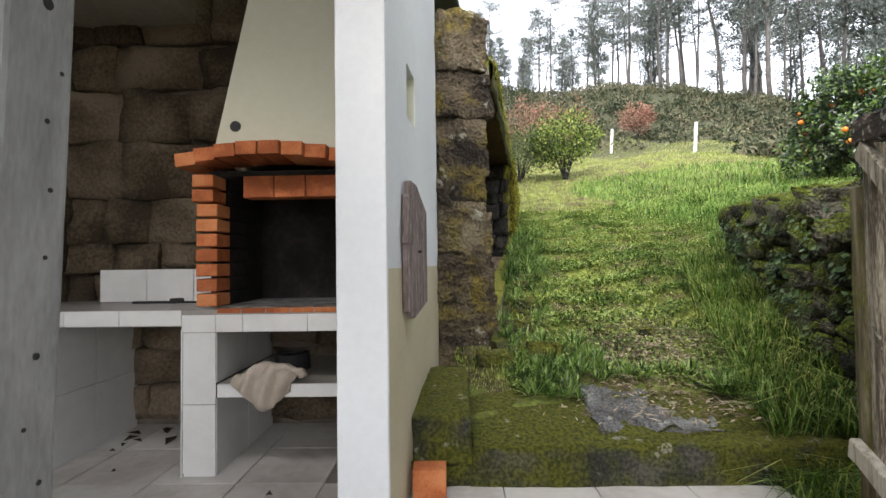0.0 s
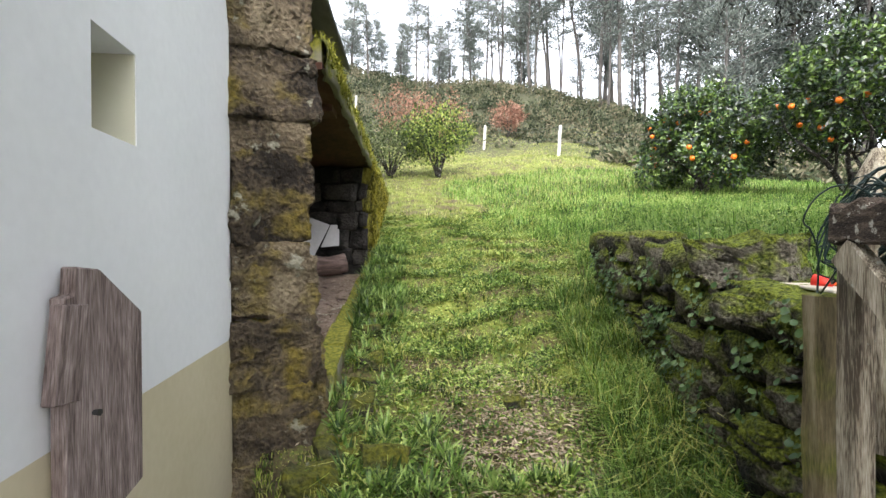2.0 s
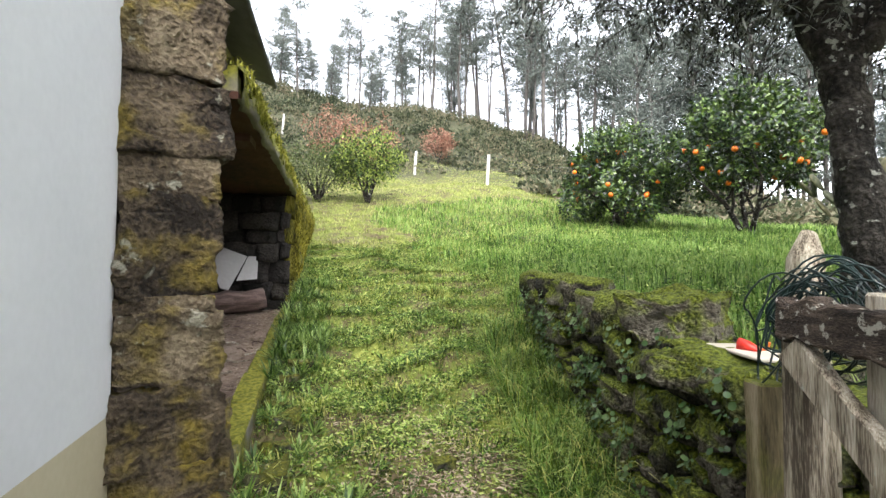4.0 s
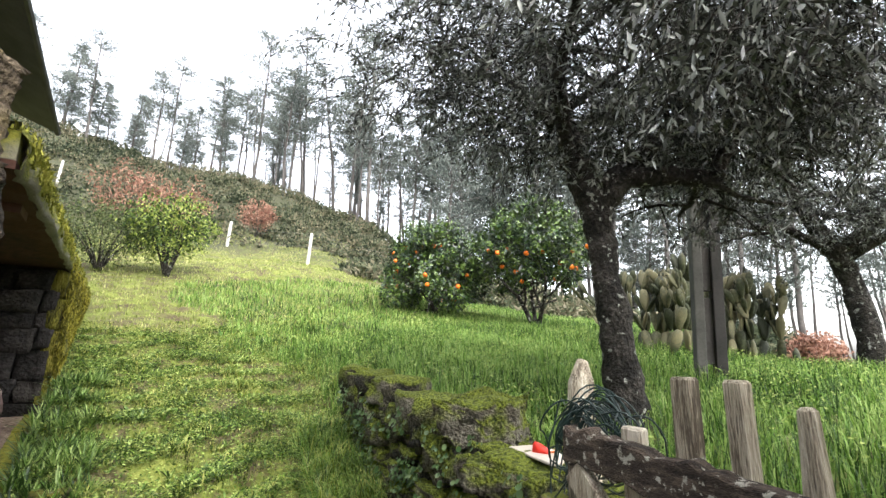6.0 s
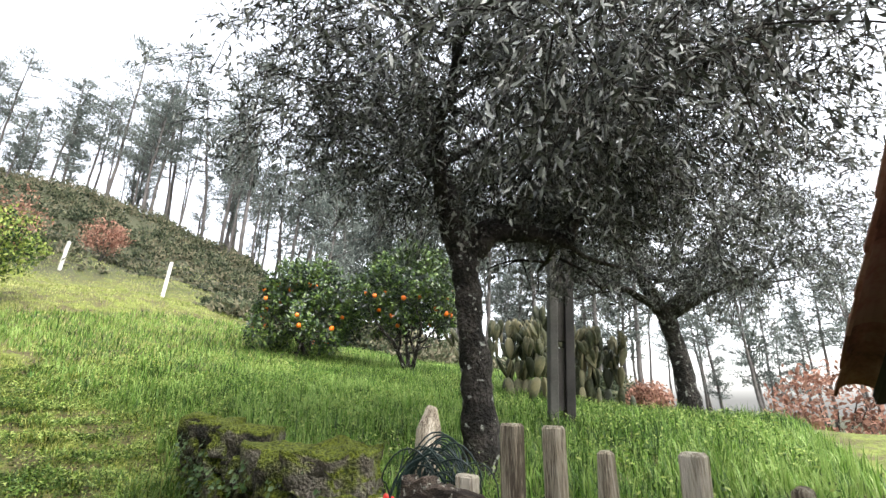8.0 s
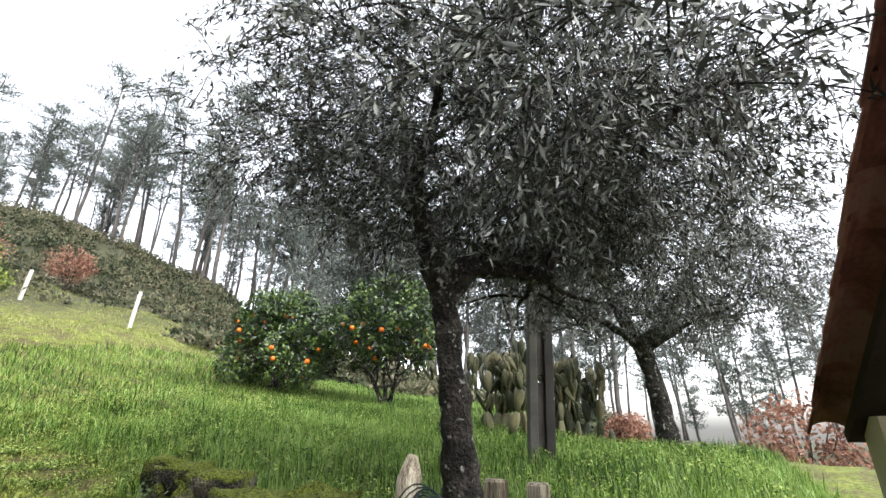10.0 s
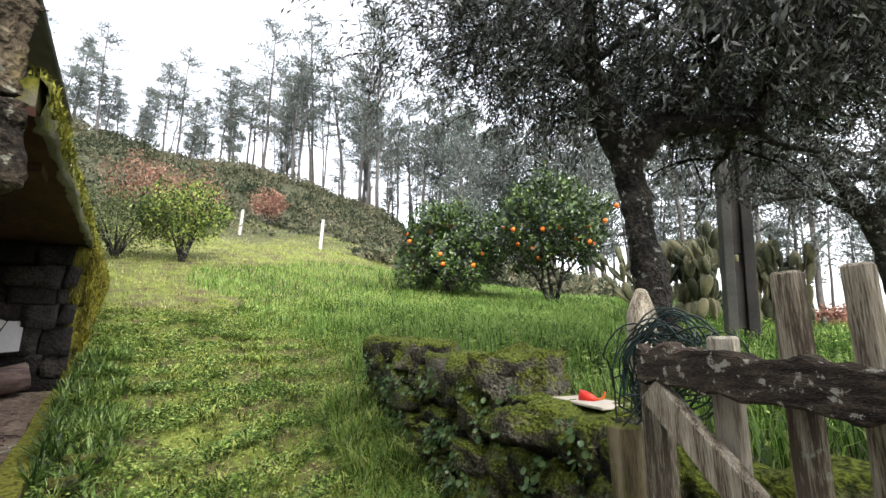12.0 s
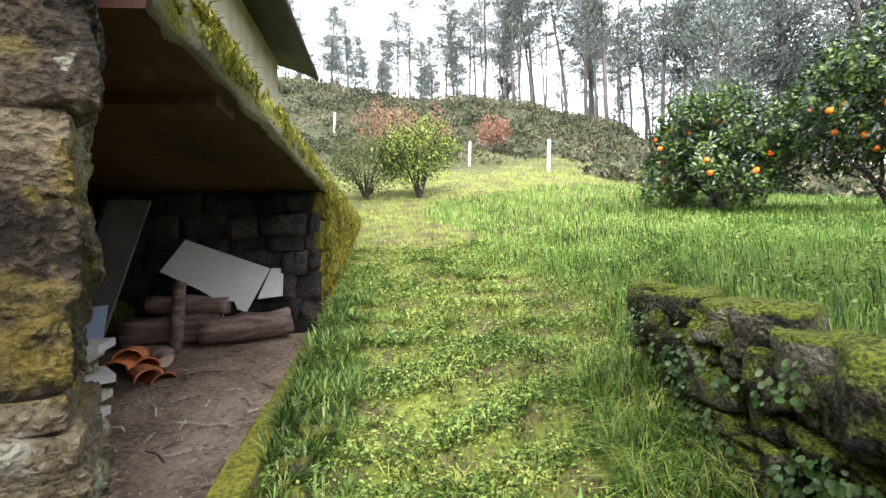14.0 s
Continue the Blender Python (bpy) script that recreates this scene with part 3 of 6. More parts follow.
shelf = part("shelf", box((-1.19, 2.512, 0.392), (-0.45, 3.25, 0.46), 0.0, BB), M_counter, bbq, "tiled shelf")
tile_row(shelf, -1.19, -0.45, 2.512, 0.392, 0.46, (0.33, 0.33))
splash = part("splashback", box((-2.22, 3.07, 0.838), (-1.30, 3.10, 1.045), 0.0, BB), M_mortar, bbq)
tile_row(splash, -2.22, -1.30, 3.07, 0.84, 1.045, (0.30, 0.30, 0.32))
for side, lo, hi in (("firebox_back", (-1.30, 3.10, 0.84), (-0.45, 3.22, 1.7)), ("firebox_side", (-1.29, 2.64, 0.84), (-1.20, 3.10, 1.6)), ("firebox_side", (-0.50, 2.55, 0.84), (-0.445, 3.10, 1.6))):
    part(side, box(lo, hi, 0, BB), M_soot, bbq, "soot-black firebox wall")
part("hearth", box((-1.20, 2.53, 0.838), (-0.5, 3.10, 0.85), 0.0, BB), M_ash, bbq, "ash-grey hearth")
for i in range(9):
    z = 0.85 + i * 0.0765
    off = -0.022 if i > 6 else 0.0
    part("brick", box((-1.296 + off + random.uniform(-.004, .004), 2.50, z + 0.004), (-1.186 + off, 2.64, z + 0.068), 0.004, BB), M_brick, bbq)
    part("brick", box((-1.276, 2.64, z + 0.004), (-1.186, 2.86, z + 0.068), 0.004, BB), M_soot, bbq)
for i in range(6):
    part("brick", box((-1.19 + i * 0.125, 2.505, 0.818), (-1.07 + i * 0.125, 2.62, 0.842), 0.003, BB), M_brick, bbq, "")
# flat arch of bricks, stepping out towards its middle, and the lintel bricks behind it
for i in range(9):
    x = -1.385 + i * 0.112
    up = 0.055 * math.sin(math.pi * min(1, (i + 0.8) / 9.0))
    outw = 0.09 * math.sin(math.pi * min(1, (i + 0.8) / 9.0))
    m = BB @ pose(x + 0.055, 2.50, 1.585 + up, 0, -7 + 1.6 * i, 0)
    part("arch_brick", box((-0.052, -outw - 0.02, -0.034), (0.052, 0.16, 0.034), 0.005, m), M_brick, bbq)
for i in range(5):
    part("lintel_brick", box((-1.08 + i * 0.165, 2.56, 1.415), (-0.92 + i * 0.165, 2.66, 1.53), 0.004, BB), M_brick, bbq)
# thin sheet in the soot colour stands in for shade over the lintel
part("lintel_shadow", box((-1.27, 2.58, 1.53), (-0.46, 3.1, 1.56), 0, BB), M_soot, bbq)
hood = bmesh.new()
b0 = [(-1.205, 2.50, 1.64), (-0.44, 2.47, 1.655), (-0.44, 3.25, 1.655), (-1.205, 3.25, 1.64)]
b1 = [(-0.92, 2.54, 3.0), (-0.44, 2.54, 3.0), (-0.44, 3.25, 3.0), (-0.93, 3.25, 3.0)]
va = [hood.verts.new(BB @ Vector(p)) for p in b0]
vb = [hood.verts.new(BB @ Vector(p)) for p in b1]
for i in range(4):
    j = (i + 1) % 4
    hood.faces.new((va[i], va[j], vb[j], vb[i]))
hood.faces.new(va[::-1])
hood.faces.new(vb)
part("hood", hood, M_cream, bbq, "cream plastered hood")
# solid black plug: the hole's unlit inside is put into its colour
part("damper_hole", tube([BB @ Vector((-1.092, 2.53, 1.775)), BB @ Vector((-1.092, 2.497, 1.775))], [0.028, 0.028], 14), M_black, bbq, "dark round hole")
# side dado tiles on the alcove wall
for i in range(3):
    for j in range(2):
        tl = link("tile", box((-2.62, 2.3 + i * 0.33, 0.01 + j * 0.39), (-2.56, 2.627 + i * 0.33, 0.397 + j * 0.39), 0.002), M_tile, wall_side)

# things at the barbecue
rag_bm = bmesh.new()
nu, nv = 44, 26
grid = []
for j in range(nv):
    row = []
    for i in range(nu):
        u, v = i / (nu - 1), j / (nv - 1)
        x = -1.08 + 0.30 * u + 0.03 * math.sin(v * 5)
        y = 2.62 - 0.15 * v
        top = 0.463 + 0.10 * (1 - abs(2 * u - 0.9) ** 2 * 0.6) * (1 - v * 0.45) * (0.4 + 0.6 * min(1, v * 4)) + 0.014 * noise.noise((u * 9, v * 9, 1))
        z = top
        if v > 0.62:
            y = 2.497 + 0.006 * math.sin(u * 20)
            z = 0.515 - (v - 0.62) * (0.34 + 0.10 * math.sin(u * 3.1)) * (0.4 + 1.4 * min(u, 1 - u * 0.8))
        crease = 0.5 + 0.5 * math.sin(u * 21 + 4 * v + 2 * noise.noise((u * 4, v * 4, 3)))
        y -= 0.022 * crease * min(1, v * 3)
        z += 0.016 * (crease - 0.5) + 0.02 * noise.noise((u * 6, v * 5, 7))
        row.append(rag_bm.verts.new((x, y, max(z, 0.30))))
    grid.append(row)
for j in range(nv - 1):
    for i in range(nu - 1):
        rag_bm.faces.new((grid[j][i], grid[j][i + 1], grid[j + 1][i + 1], grid[j + 1][i]))
rag = link("rag", rag_bm, M_rag, smooth=True)
tagged(rag, "crumpled beige cloth hanging over the tiled shelf", "cloth")
sol = rag.modifiers.new("thick", "SOLIDIFY")
sol.thickness = 0.006
pan = thing("pan_lid", "shiny round metal pan lid on the shelf", "pan lid", (-0.92, 2.85, 0.46))
part("disc", tube([(0, 0, 0), (0, 0, 0.09), (0, 0, 0.105)], [0.10, 0.095, 0.03], 18), M_black, pan, "dark pan body")
part("rim", tube([(0, -0.02, 0.105), (0, -0.02, 0.112)], [0.07, 0.06], 18), M_steel, pan, "bright steel lid")
tongs = thing("grill_tool", "black iron grill tool lying on the worktop", "grill tool", (-1.75, 2.95, 0.838))
part("handle", box((-0.18, -0.012, 0), (0.06, 0.012, 0.014), 0.003), M_black, tongs)
part("head", box((0.06, -0.03, 0), (0.12, 0.03, 0.03), 0.004), M_black, tongs)
part("rod", box((0.12, -0.008, 0), (0.28, 0.008, 0.01), 0.002), M_black, tongs)
lb = thing("loose_brick", "single terracotta brick standing against the wall foot", "brick", (-0.105, 2.29, 0.0))
part("body", box((-0.075, -0.05, 0.0), (0.075, 0.055, 0.14), 0.006), M_brick, lb)

# post beside the entrance
gp = thing("timber_post", "grey knotty weathered timber post", "post", (-0.925, 1.06, 0))
bm = box((-0.16, -0.07, 0), (0.09, 0.09, 3.0), 0.012)
for v in bm.verts:
    v.co.x += 0.035 * (v.co.z - 1.0) + 0.008 * noise.noise((0, v.co.z * 2, 0))
part("shaft", bm, M_greywood, gp)
for z, y, r in ((1.60, 0.02, 0.016), (1.36, 0.03, 0.007), (1.22, 0.045, 0.007), (1.08, 0.04, 0.006), (0.88, 0.03, 0.009), (0.62, 0.05, 0.007), (0.74, 0.01, 0.006), (1.47, 0.06, 0.006)):
    x = 0.0885 + 0.035 * (z - 1.0)
    part("knot", tube([(x - 0.004, y, z), (x + 0.004, y, z)], [r, r * 0.75], 9), M_black, gp, "dark knot hole")


# ---- roof of the patio behind: two slopes, the left one unseen; gable end towards the gate ----
roof = thing("roof", "old clay tile roof with a dark boarded underside", "roof", kind="structure")
RA, RB = Vector((3.48, 0.46, 1.79)), Vector((0.62, 0.35, 3.29))
sl = (RB - RA).normalized()
outv = Vector((0.02, 1, 0)).normalized()
back = Vector((0.0, -3.6, 0))
nrm = sl.cross(back).normalized()
if nrm.z < 0:
    nrm = -nrm
bm = bmesh.new()
pa = [RA, RB, RB + back, RA + back]
lo = [bm.verts.new(p - nrm * 0.05) for p in pa]
hi = [bm.verts.new(p - nrm * 0.0) for p in pa]
bm.faces.new(lo)
bm.faces.new(hi[::-1])
for i in range(4):
    j = (i + 1) % 4
    bm.faces.new((lo[j], lo[i], hi[i], hi[j]))
bmesh.ops.recalc_face_normals(bm, faces=bm.faces[:])
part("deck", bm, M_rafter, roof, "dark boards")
# left slope is out of view, added to keep daylight off the barbecue
RC = Vector((-3.0, 1.2, 2.5))
bm = bmesh.new()
pa = [RB, RC, RC + back, RB + back]
lo = [bm.verts.new(p - Vector((0, 0, 0.06))) for p in pa]
hi = [bm.verts.new(p) for p in pa]
bm.faces.new(lo)
bm.faces.new(hi[::-1])
for i in range(4):
    j = (i + 1) % 4
    bm.faces.new((lo[j], lo[i], hi[i], hi[j]))
bmesh.ops.recalc_face_normals(bm, faces=bm.faces[:])
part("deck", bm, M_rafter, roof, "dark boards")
# barrel tiles along the slope, overlapping like scales
TL = 0.36
nt = int((RB - RA).length / 0.27)
tile_me = None
for col in range(5):
    for i in range(nt):
        if tile_me is None:
            bm = bmesh.new()
            rows = []
            for k in range(9):
                a = math.pi * k / 8
                rows.append([bm.verts.new((s * TL, math.cos(a) * rr, math.sin(a) * rr * 0.8)) for s, rr in ((0, 0.105), (1, 0.085))] + [bm.verts.new((s * TL, math.cos(a) * (rr - 0.014), math.sin(a) * (rr - 0.014) * 0.8)) for s, rr in ((1, 0.085), (0, 0.105))])
            for a, b in zip(rows, rows[1:]):
                for k in range(4):
                    bm.faces.new((a[k], b[k], b[(k + 1) % 4], a[(k + 1) % 4]))
            bm.faces.new(rows[0])
            bm.faces.new(rows[-1][::-1])
            bmesh.ops.recalc_face_normals(bm, faces=bm.faces[:])
            tile_me = bpy.data.meshes.new("roof_tile")
            bm.to_mesh(tile_me)
            bm.free()
            tile_me.materials.append(M_rooftile)
        ob = new("roof_tile", tile_me)
        ob.parent = roof
        p = RA + sl * (0.27 * i - 0.04) + back.normalized() * (-0.04 + 0.2 * col) + nrm * 0.01
        y = back.normalized()
        ob.matrix_basis = Matrix((( sl.x, y.x, nrm.x, p.x), (sl.y, y.y, nrm.y, p.y), (sl.z, y.z, nrm.z, p.z), (0, 0, 0, 1))) @ pose(0, 0, 0, 0, -4 + random.uniform(-1, 1), random.uniform(-2, 2))
wall_gable = link("wall_gable", box((3.12, -3.0, -0.1), (3.40, 0.40, 1.86)), M_beige)
tagged(wall_gable, "pale yellow rendered wall under the tiled eave", "wall", kind="structure")
# wall out of view, added low so that daylight still comes in behind
wall_back = link("wall_back", box((-3.0, -3.6, -0.1), (3.4, -3.35, 1.0)), M_white)
tagged(wall_back, "unseen low white rendered wall closing the patio", "wall", kind="structure")

# ---- stone pier and the shelter under the terrace slab ----
pier = thing("stone_pier", "rough granite pier of big lichen-spotted quoins", "pier", (0, 0, 0), kind="structure")
rp = random.Random(5)
PA = Vector((-0.085, 3.46, 0))
pdir = Vector((0.36, 0.13, 0)).normalized()
pang = math.atan2(pdir.y, pdir.x)
part("core", box((0.012, 0.018, -0.1), (0.335, 0.47, 2.74), 0.03, Matrix.Translation(PA) @ pose(0, 0, 0, 0, 0, math.degrees(pang))), M_mortar, pier, "crumbling mortar")
zz = 0.10
for h, wid in ((0.30, 0.34), (0.37, 0.39), (0.36, 0.41), (0.30, 0.40), (0.07, 0.38), (0.44, 0.39), (0.18, 0.39), (0.36, 0.40), (0.38, 0.39)):
    p = PA + pdir * (wid / 2 - 0.01)
    ob = link("stone", stone((wid + 0.02, 0.52, h * 1.05), zz * 3, 0.145, 20), M_granite, pier, smooth=True)
    ob.location = (p.x - pdir.y * 0.22, p.y + pdir.x * 0.22, zz + h / 2)
    ob.rotation_euler = (0, 0, pang + rp.uniform(-0.03, 0.03))
    zz += h
rock = link("boulder", stone((0.5, 0.55, 0.7), 12, 0.17, 16), M_granite, pier, smooth=True)
rock.location = (0.10, 3.95, 0.50)
SD = Vector((0.175, 1.0, 0)).normalized()
SN = Vector((SD.y, -SD.x, 0))
SO = Vector((0.30, 3.62, 0))


def slab_box(s0, s1, out0, out1, z0, z1, bev=0.0):
    """A box along the terrace's edge: s along it, out away from the house."""
    m = Matrix(((SN.x, SD.x, 0, SO.x), (SN.y, SD.y, 0, SO.y), (0, 0, 1, 0), (0, 0, 0, 1)))
    return box((out0, s0, z0), (out1, s1, z1), bev, m)


terrace = thing("terrace_slab", "moss-grown concrete terrace slab roofing a storage shelter", "slab", kind="structure")
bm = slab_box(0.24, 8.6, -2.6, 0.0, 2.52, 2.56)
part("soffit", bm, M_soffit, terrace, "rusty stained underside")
bm = slab_box(0.24, 8.8, -2.6, -0.004, 2.562, 2.70)
part("deck", bm, M_mossconc, terrace)
bm = bmesh.new()
ns, nk = 240, 8
rows = []
for i in range(ns + 1):
    s = 0.22 + 8.59 * i / ns
    row = []
    for k in range(nk + 1):
        a = k / nk
        prof = [(0.0, 2.515), (0.03, 2.515), (0.035, 2.56), (0.035, 2.61), (0.03, 2.66), (0.015, 2.70), (-0.02, 2.725), (-0.08, 2.72), (-0.16, 2.70)][k]
        p = SO + SD * s + SN * prof[0]
        d = noise.noise((s * 4, a * 3, 0)) * 0.03 + noise.noise((s * 14, a * 9, 5)) * 0.02
        row.append(bm.verts.new((p.x + SN.x * d, p.y + SN.y * d, prof[1] + (d * 0.9 if k > 2 else d * 0.25))))
    rows.append(row)
for a, b in zip(rows, rows[1:]):
    for k in range(nk):
        bm.faces.new((a[k], b[k], b[k + 1], a[k + 1]))
bmesh.ops.recalc_face_normals(bm, faces=bm.faces[:])
part("mossy_edge", bm, M_mossconc, terrace, "edge thick with yellow-green moss", smooth=True)
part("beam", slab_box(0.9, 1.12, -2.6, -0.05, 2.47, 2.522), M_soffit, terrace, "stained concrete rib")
nm = np.random.default_rng(41)
n = 15000
S = 0.22 + 8.4 * nm.uniform(0, 1, n) ** 1.5
tuft = np.sin(S * 9 + 2 * np.sin(S * 3.1)) + 0.7 * np.sin(S * 23)
k = tuft + nm.normal(0, 0.7, n) > 0.1
S = S[k]
o = np.minimum(nm.uniform(-0.12, 0.075, len(S)), 0.05)
zz = np.where(o > 0.03, nm.uniform(2.55, 2.70, len(S)), 2.70)
P = np.array(SO)[None] + np.array(SD)[None] * S[:, None] + np.array(SN)[None] * o[:, None]
P[:, 2] = zz
V, F = blades(P, 0.035 * nm.uniform(0.4, 1.6, len(P)), 0.012, nm.uniform(0.2, 1.3, len(P)), nm)
M_mosstuft = mat("moss_tuft", [(0.07, 0.075, 0.008), (0.16, 0.165, 0.02), (0.27, 0.26, 0.045)], 4, 30, 0.9, 0, island=0.5, translucent=0.3)
mt = np_mesh("moss_tufts", V, F, M_mosstuft)
tagged(mt, "shaggy yellow-green moss tufts on the slab edge", "moss", kind="stuff")
end_wall = thing("wall_shelter_end", "dark rubble wall closing the shelter, yellow with lichen outside", "wall", kind="structure")
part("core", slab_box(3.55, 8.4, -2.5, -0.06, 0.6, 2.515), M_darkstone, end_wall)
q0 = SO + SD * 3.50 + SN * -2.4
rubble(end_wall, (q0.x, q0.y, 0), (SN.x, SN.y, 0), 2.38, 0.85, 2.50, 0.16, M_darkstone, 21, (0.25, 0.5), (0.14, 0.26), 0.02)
q0 = SO + SD * 3.45 + SN * -0.03
rubble(end_wall, (q0.x, q0.y, 0), (SD.x, SD.y, 0), 4.9, 0.9, 2.51, 0.14, M_yellowmoss, 22, (0.3, 0.6), (0.2, 0.34), 0.02)
S = 3.42 + 4.6 * nm.uniform(0, 1, 26000) ** 1.3
P = np.array(SO)[None] + np.array(SD)[None] * S[:, None] + np.array(SN)[None] * nm.uniform(0.03, 0.075, (len(S), 1))
P[:, 2] = nm.uniform(1.15, 2.56, len(S)) + 0.03 * np.sin(S * 13)
k = np.sin(S * 21 + 2 * np.sin(P[:, 2] * 2)) + 0.8 * np.sin(S * 8 + P[:, 2] * 3) + nm.normal(0, 0.8, len(S)) > -0.2
P = P[k]
D = np.array([0, 0, -1.0]) + nm.normal(0, 0.35, P.shape)
V, F = leaves(P, D, np.array(SN)[None] + nm.normal(0, 0.5, P.shape), 0.06 * nm.uniform(0.5, 1.5, len(P)), 0.014)
M_hangmoss = mat("hanging_yellow_moss", [(0.06, 0.055, 0.006), (0.17, 0.155, 0.014), (0.33, 0.29, 0.04)], 4, 30, 0.9, 0, island=0.6, translucent=0.25)
tagged(np_mesh("hanging_moss", V, F, M_hangmoss), "yellow-green moss hanging down the shelter's outer wall", "moss", kind="stuff")
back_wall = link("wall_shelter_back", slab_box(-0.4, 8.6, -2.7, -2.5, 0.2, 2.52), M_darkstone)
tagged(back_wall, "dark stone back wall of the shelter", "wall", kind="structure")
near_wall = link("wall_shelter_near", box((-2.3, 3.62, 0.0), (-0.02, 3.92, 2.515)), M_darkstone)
tagged(near_wall, "dark stone wall closing the shelter's near end", "wall", kind="structure")

# house above the terrace
house = thing("house", "pale rubble stone house with a dark overhanging eave", "house")
E0 = Vector((0.945, 13.985, 6.43))
HD = SD
HN = SN
hm = Matrix(((HN.x, HD.x, 0, E0.x), (HN.y, HD.y, 0, E0.y), (0, 0, 1, 0), (0, 0, 0, 1)))
part("wall", box((-7.0, -12.0, 2.70), (-0.75, -0.6, 6.55), 0, hm), M_housewall, house)
rf = bmesh.new()
prof = [(0.0, 6.43), (-0.05, 6.60), (-3.8, 8.0), (-7.6, 6.60), (-7.6, 6.43), (-3.8, 7.75)]
va = [rf.verts.new(hm @ Vector((x, -12.4, z))) for x, z in prof]
vb = [rf.verts.new(hm @ Vector((x, 0.0, z))) for x, z in prof]
for i in range(6):
    j = (i + 1) % 6
    rf.faces.new((va[i], va[j], vb[j], vb[i]))
for v in (va, vb):
    rf.faces.new((v[0], v[1], v[2], v[5]))
    rf.faces.new((v[5], v[2], v[3], v[4]))
bmesh.ops.recalc_face_normals(rf, faces=rf.faces[:])
part("roof", rf, M_eave, house, "dark roof")
part("gutter", tube([hm @ Vector((0.04, -12.3, 6.42)), hm @ Vector((0.04, 0.0, 6.42))], [0.06, 0.06], 8), M_eave, house, "dark gutter")

# step stones between patio and lane: a long slab and a mossy block
step = thing("stone_step", "mossy granite step up from the patio to the grass", "step", kind="structure")
for x0, x1, y0, y1, z1, tilt, sd, ms in ((-0.20, 0.09, 2.375, 3.05, 0.335, 8, 1, M_slabstone), (0.07, 1.98, 2.375, 3.05, 0.18, 13, 2, M_slabstone), (0.74, 1.34, 2.48, 2.92, 0.205, 13, 3, M_slabgrey)):
    deep = 0.5 if sd < 3 else 0.12
    ob = link("stone", stone((x1 - x0, y1 - y0, deep), sd * 2.3, 0.05 if sd < 3 else 0.35, 18), ms, step, smooth=True)
    tl = radians(tilt)
    ob.location = ((x0 + x1) / 2, (y0 + y1) / 2, z1 + (y1 - y0) / 2 * math.tan(tl) - deep / 2)
    ob.rotation_euler = (tl if sd > 2 else 0, 0, 0)
    if sd < 3:
        for v in ob.data.vertices:
            if v.co.z > 0:
                v.co.z += v.co.y * math.tan(tl)
# ---- retaining wall of the garden terrace ----
rwall = thing("garden_wall", "dry stone retaining wall thick with moss and wall plants", "stone wall", kind="structure")
WP = [Vector((1.86, 0.6, 0)), Vector((1.88, 1.95, 0)), Vector((2.06, 2.5, 0)), Vector((2.25, 3.1, 0)), Vector((2.50, 3.8, 0)), Vector((2.66, 4.3, 0)), Vector((2.92, 5.05, 0))]
rw = random.Random(11)


def field_stone(seed, cuts=6):
    """A knobbly, unhewn stone of unit size."""
    bm = bmesh.new()
    bmesh.ops.create_cube(bm, size=1.0)
    bmesh.ops.subdivide_edges(bm, edges=bm.edges[:], cuts=cuts, use_grid_fill=True)
    off = Vector((seed * 3.1, seed * 5.7, seed * 1.9))
    for v in bm.verts:
        c = v.co * 2
        c = c.lerp(c.normalized() * 1.15, 0.42)
        d = noise.noise_vector(c * 0.8 + off) * 0.30 + noise.noise_vector(c * 2.1 + off) * 0.13 + noise.noise_vector(c * 5 + off) * 0.06
        v.co = (c + d) * 0.5
    me = bpy.data.meshes.new("stone")
    bm.to_mesh(me)
    bm.free()
    me.materials.append(M_wallstone)
    me.polygons.foreach_set("use_smooth", [True] * len(me.polygons))
    return me


field_stones = [field_stone(k) for k in range(12)]


def wall_point(t):
    """A point of the wall's face line, and its direction there."""
    i = min(int(t), len(WP) - 2)
    return WP[i].lerp(WP[i + 1], t - i), (WP[i + 1] - WP[i]).normalized()


def wall_top(y):
    return float(np.interp(y, [0.6, 2.0, 2.55, 2.7, 3.2, 3.9, 4.6, 5.05], [1.20, 1.22, 1.25, 1.33, 1.36, 1.40, 1.43, 1.42]))


for i in range(len(WP) - 1):
    a, b = WP[i], WP[i + 1]
    L, d = (b - a).length, (b - a).normalized()
    face = Vector((-d.y, d.x, 0))
    zb = gz(a.x - 0.15, max(a.y, 2.5)) - 0.12 if a.y > 1.9 else 0.0
    zt = min(wall_top(a.y), wall_top(b.y))
    part("core", box((0, -0.5, zb - 0.2), (L, -0.10, zt - 0.08), 0, Matrix.Translation(a) @ pose(0, 0, 0, 0, 0, math.degrees(math.atan2(d.y, d.x)))), M_darkstone, rwall)
    z = zb
    while z < zt - 0.02:
        h = rw.uniform(0.09, 0.20)
        u = -rw.uniform(0, 0.1)
        while u < L:
            w = rw.uniform(0.10, 0.30)
            p = a + d * (u + w / 2)
            hh = h * rw.uniform(0.8, 1.35)
            ob = new("stone", field_stones[rw.randrange(12)])
            ob.parent = rwall
            ob.location = (p.x - face.x * (0.12 + rw.uniform(-0.035, 0.05)), p.y - face.y * (0.12 + rw.uniform(-0.035, 0.05)), min(z + h / 2 + rw.uniform(-0.02, 0.02), zt - 0.04))
            ob.rotation_euler = (rw.uniform(-0.15, 0.15), rw.uniform(-0.2, 0.2), math.atan2(d.y, d.x) + rw.uniform(-0.2, 0.2))
            ob.scale = (w * 0.98, 0.30, hh * 0.98)
            u += w
        z += h
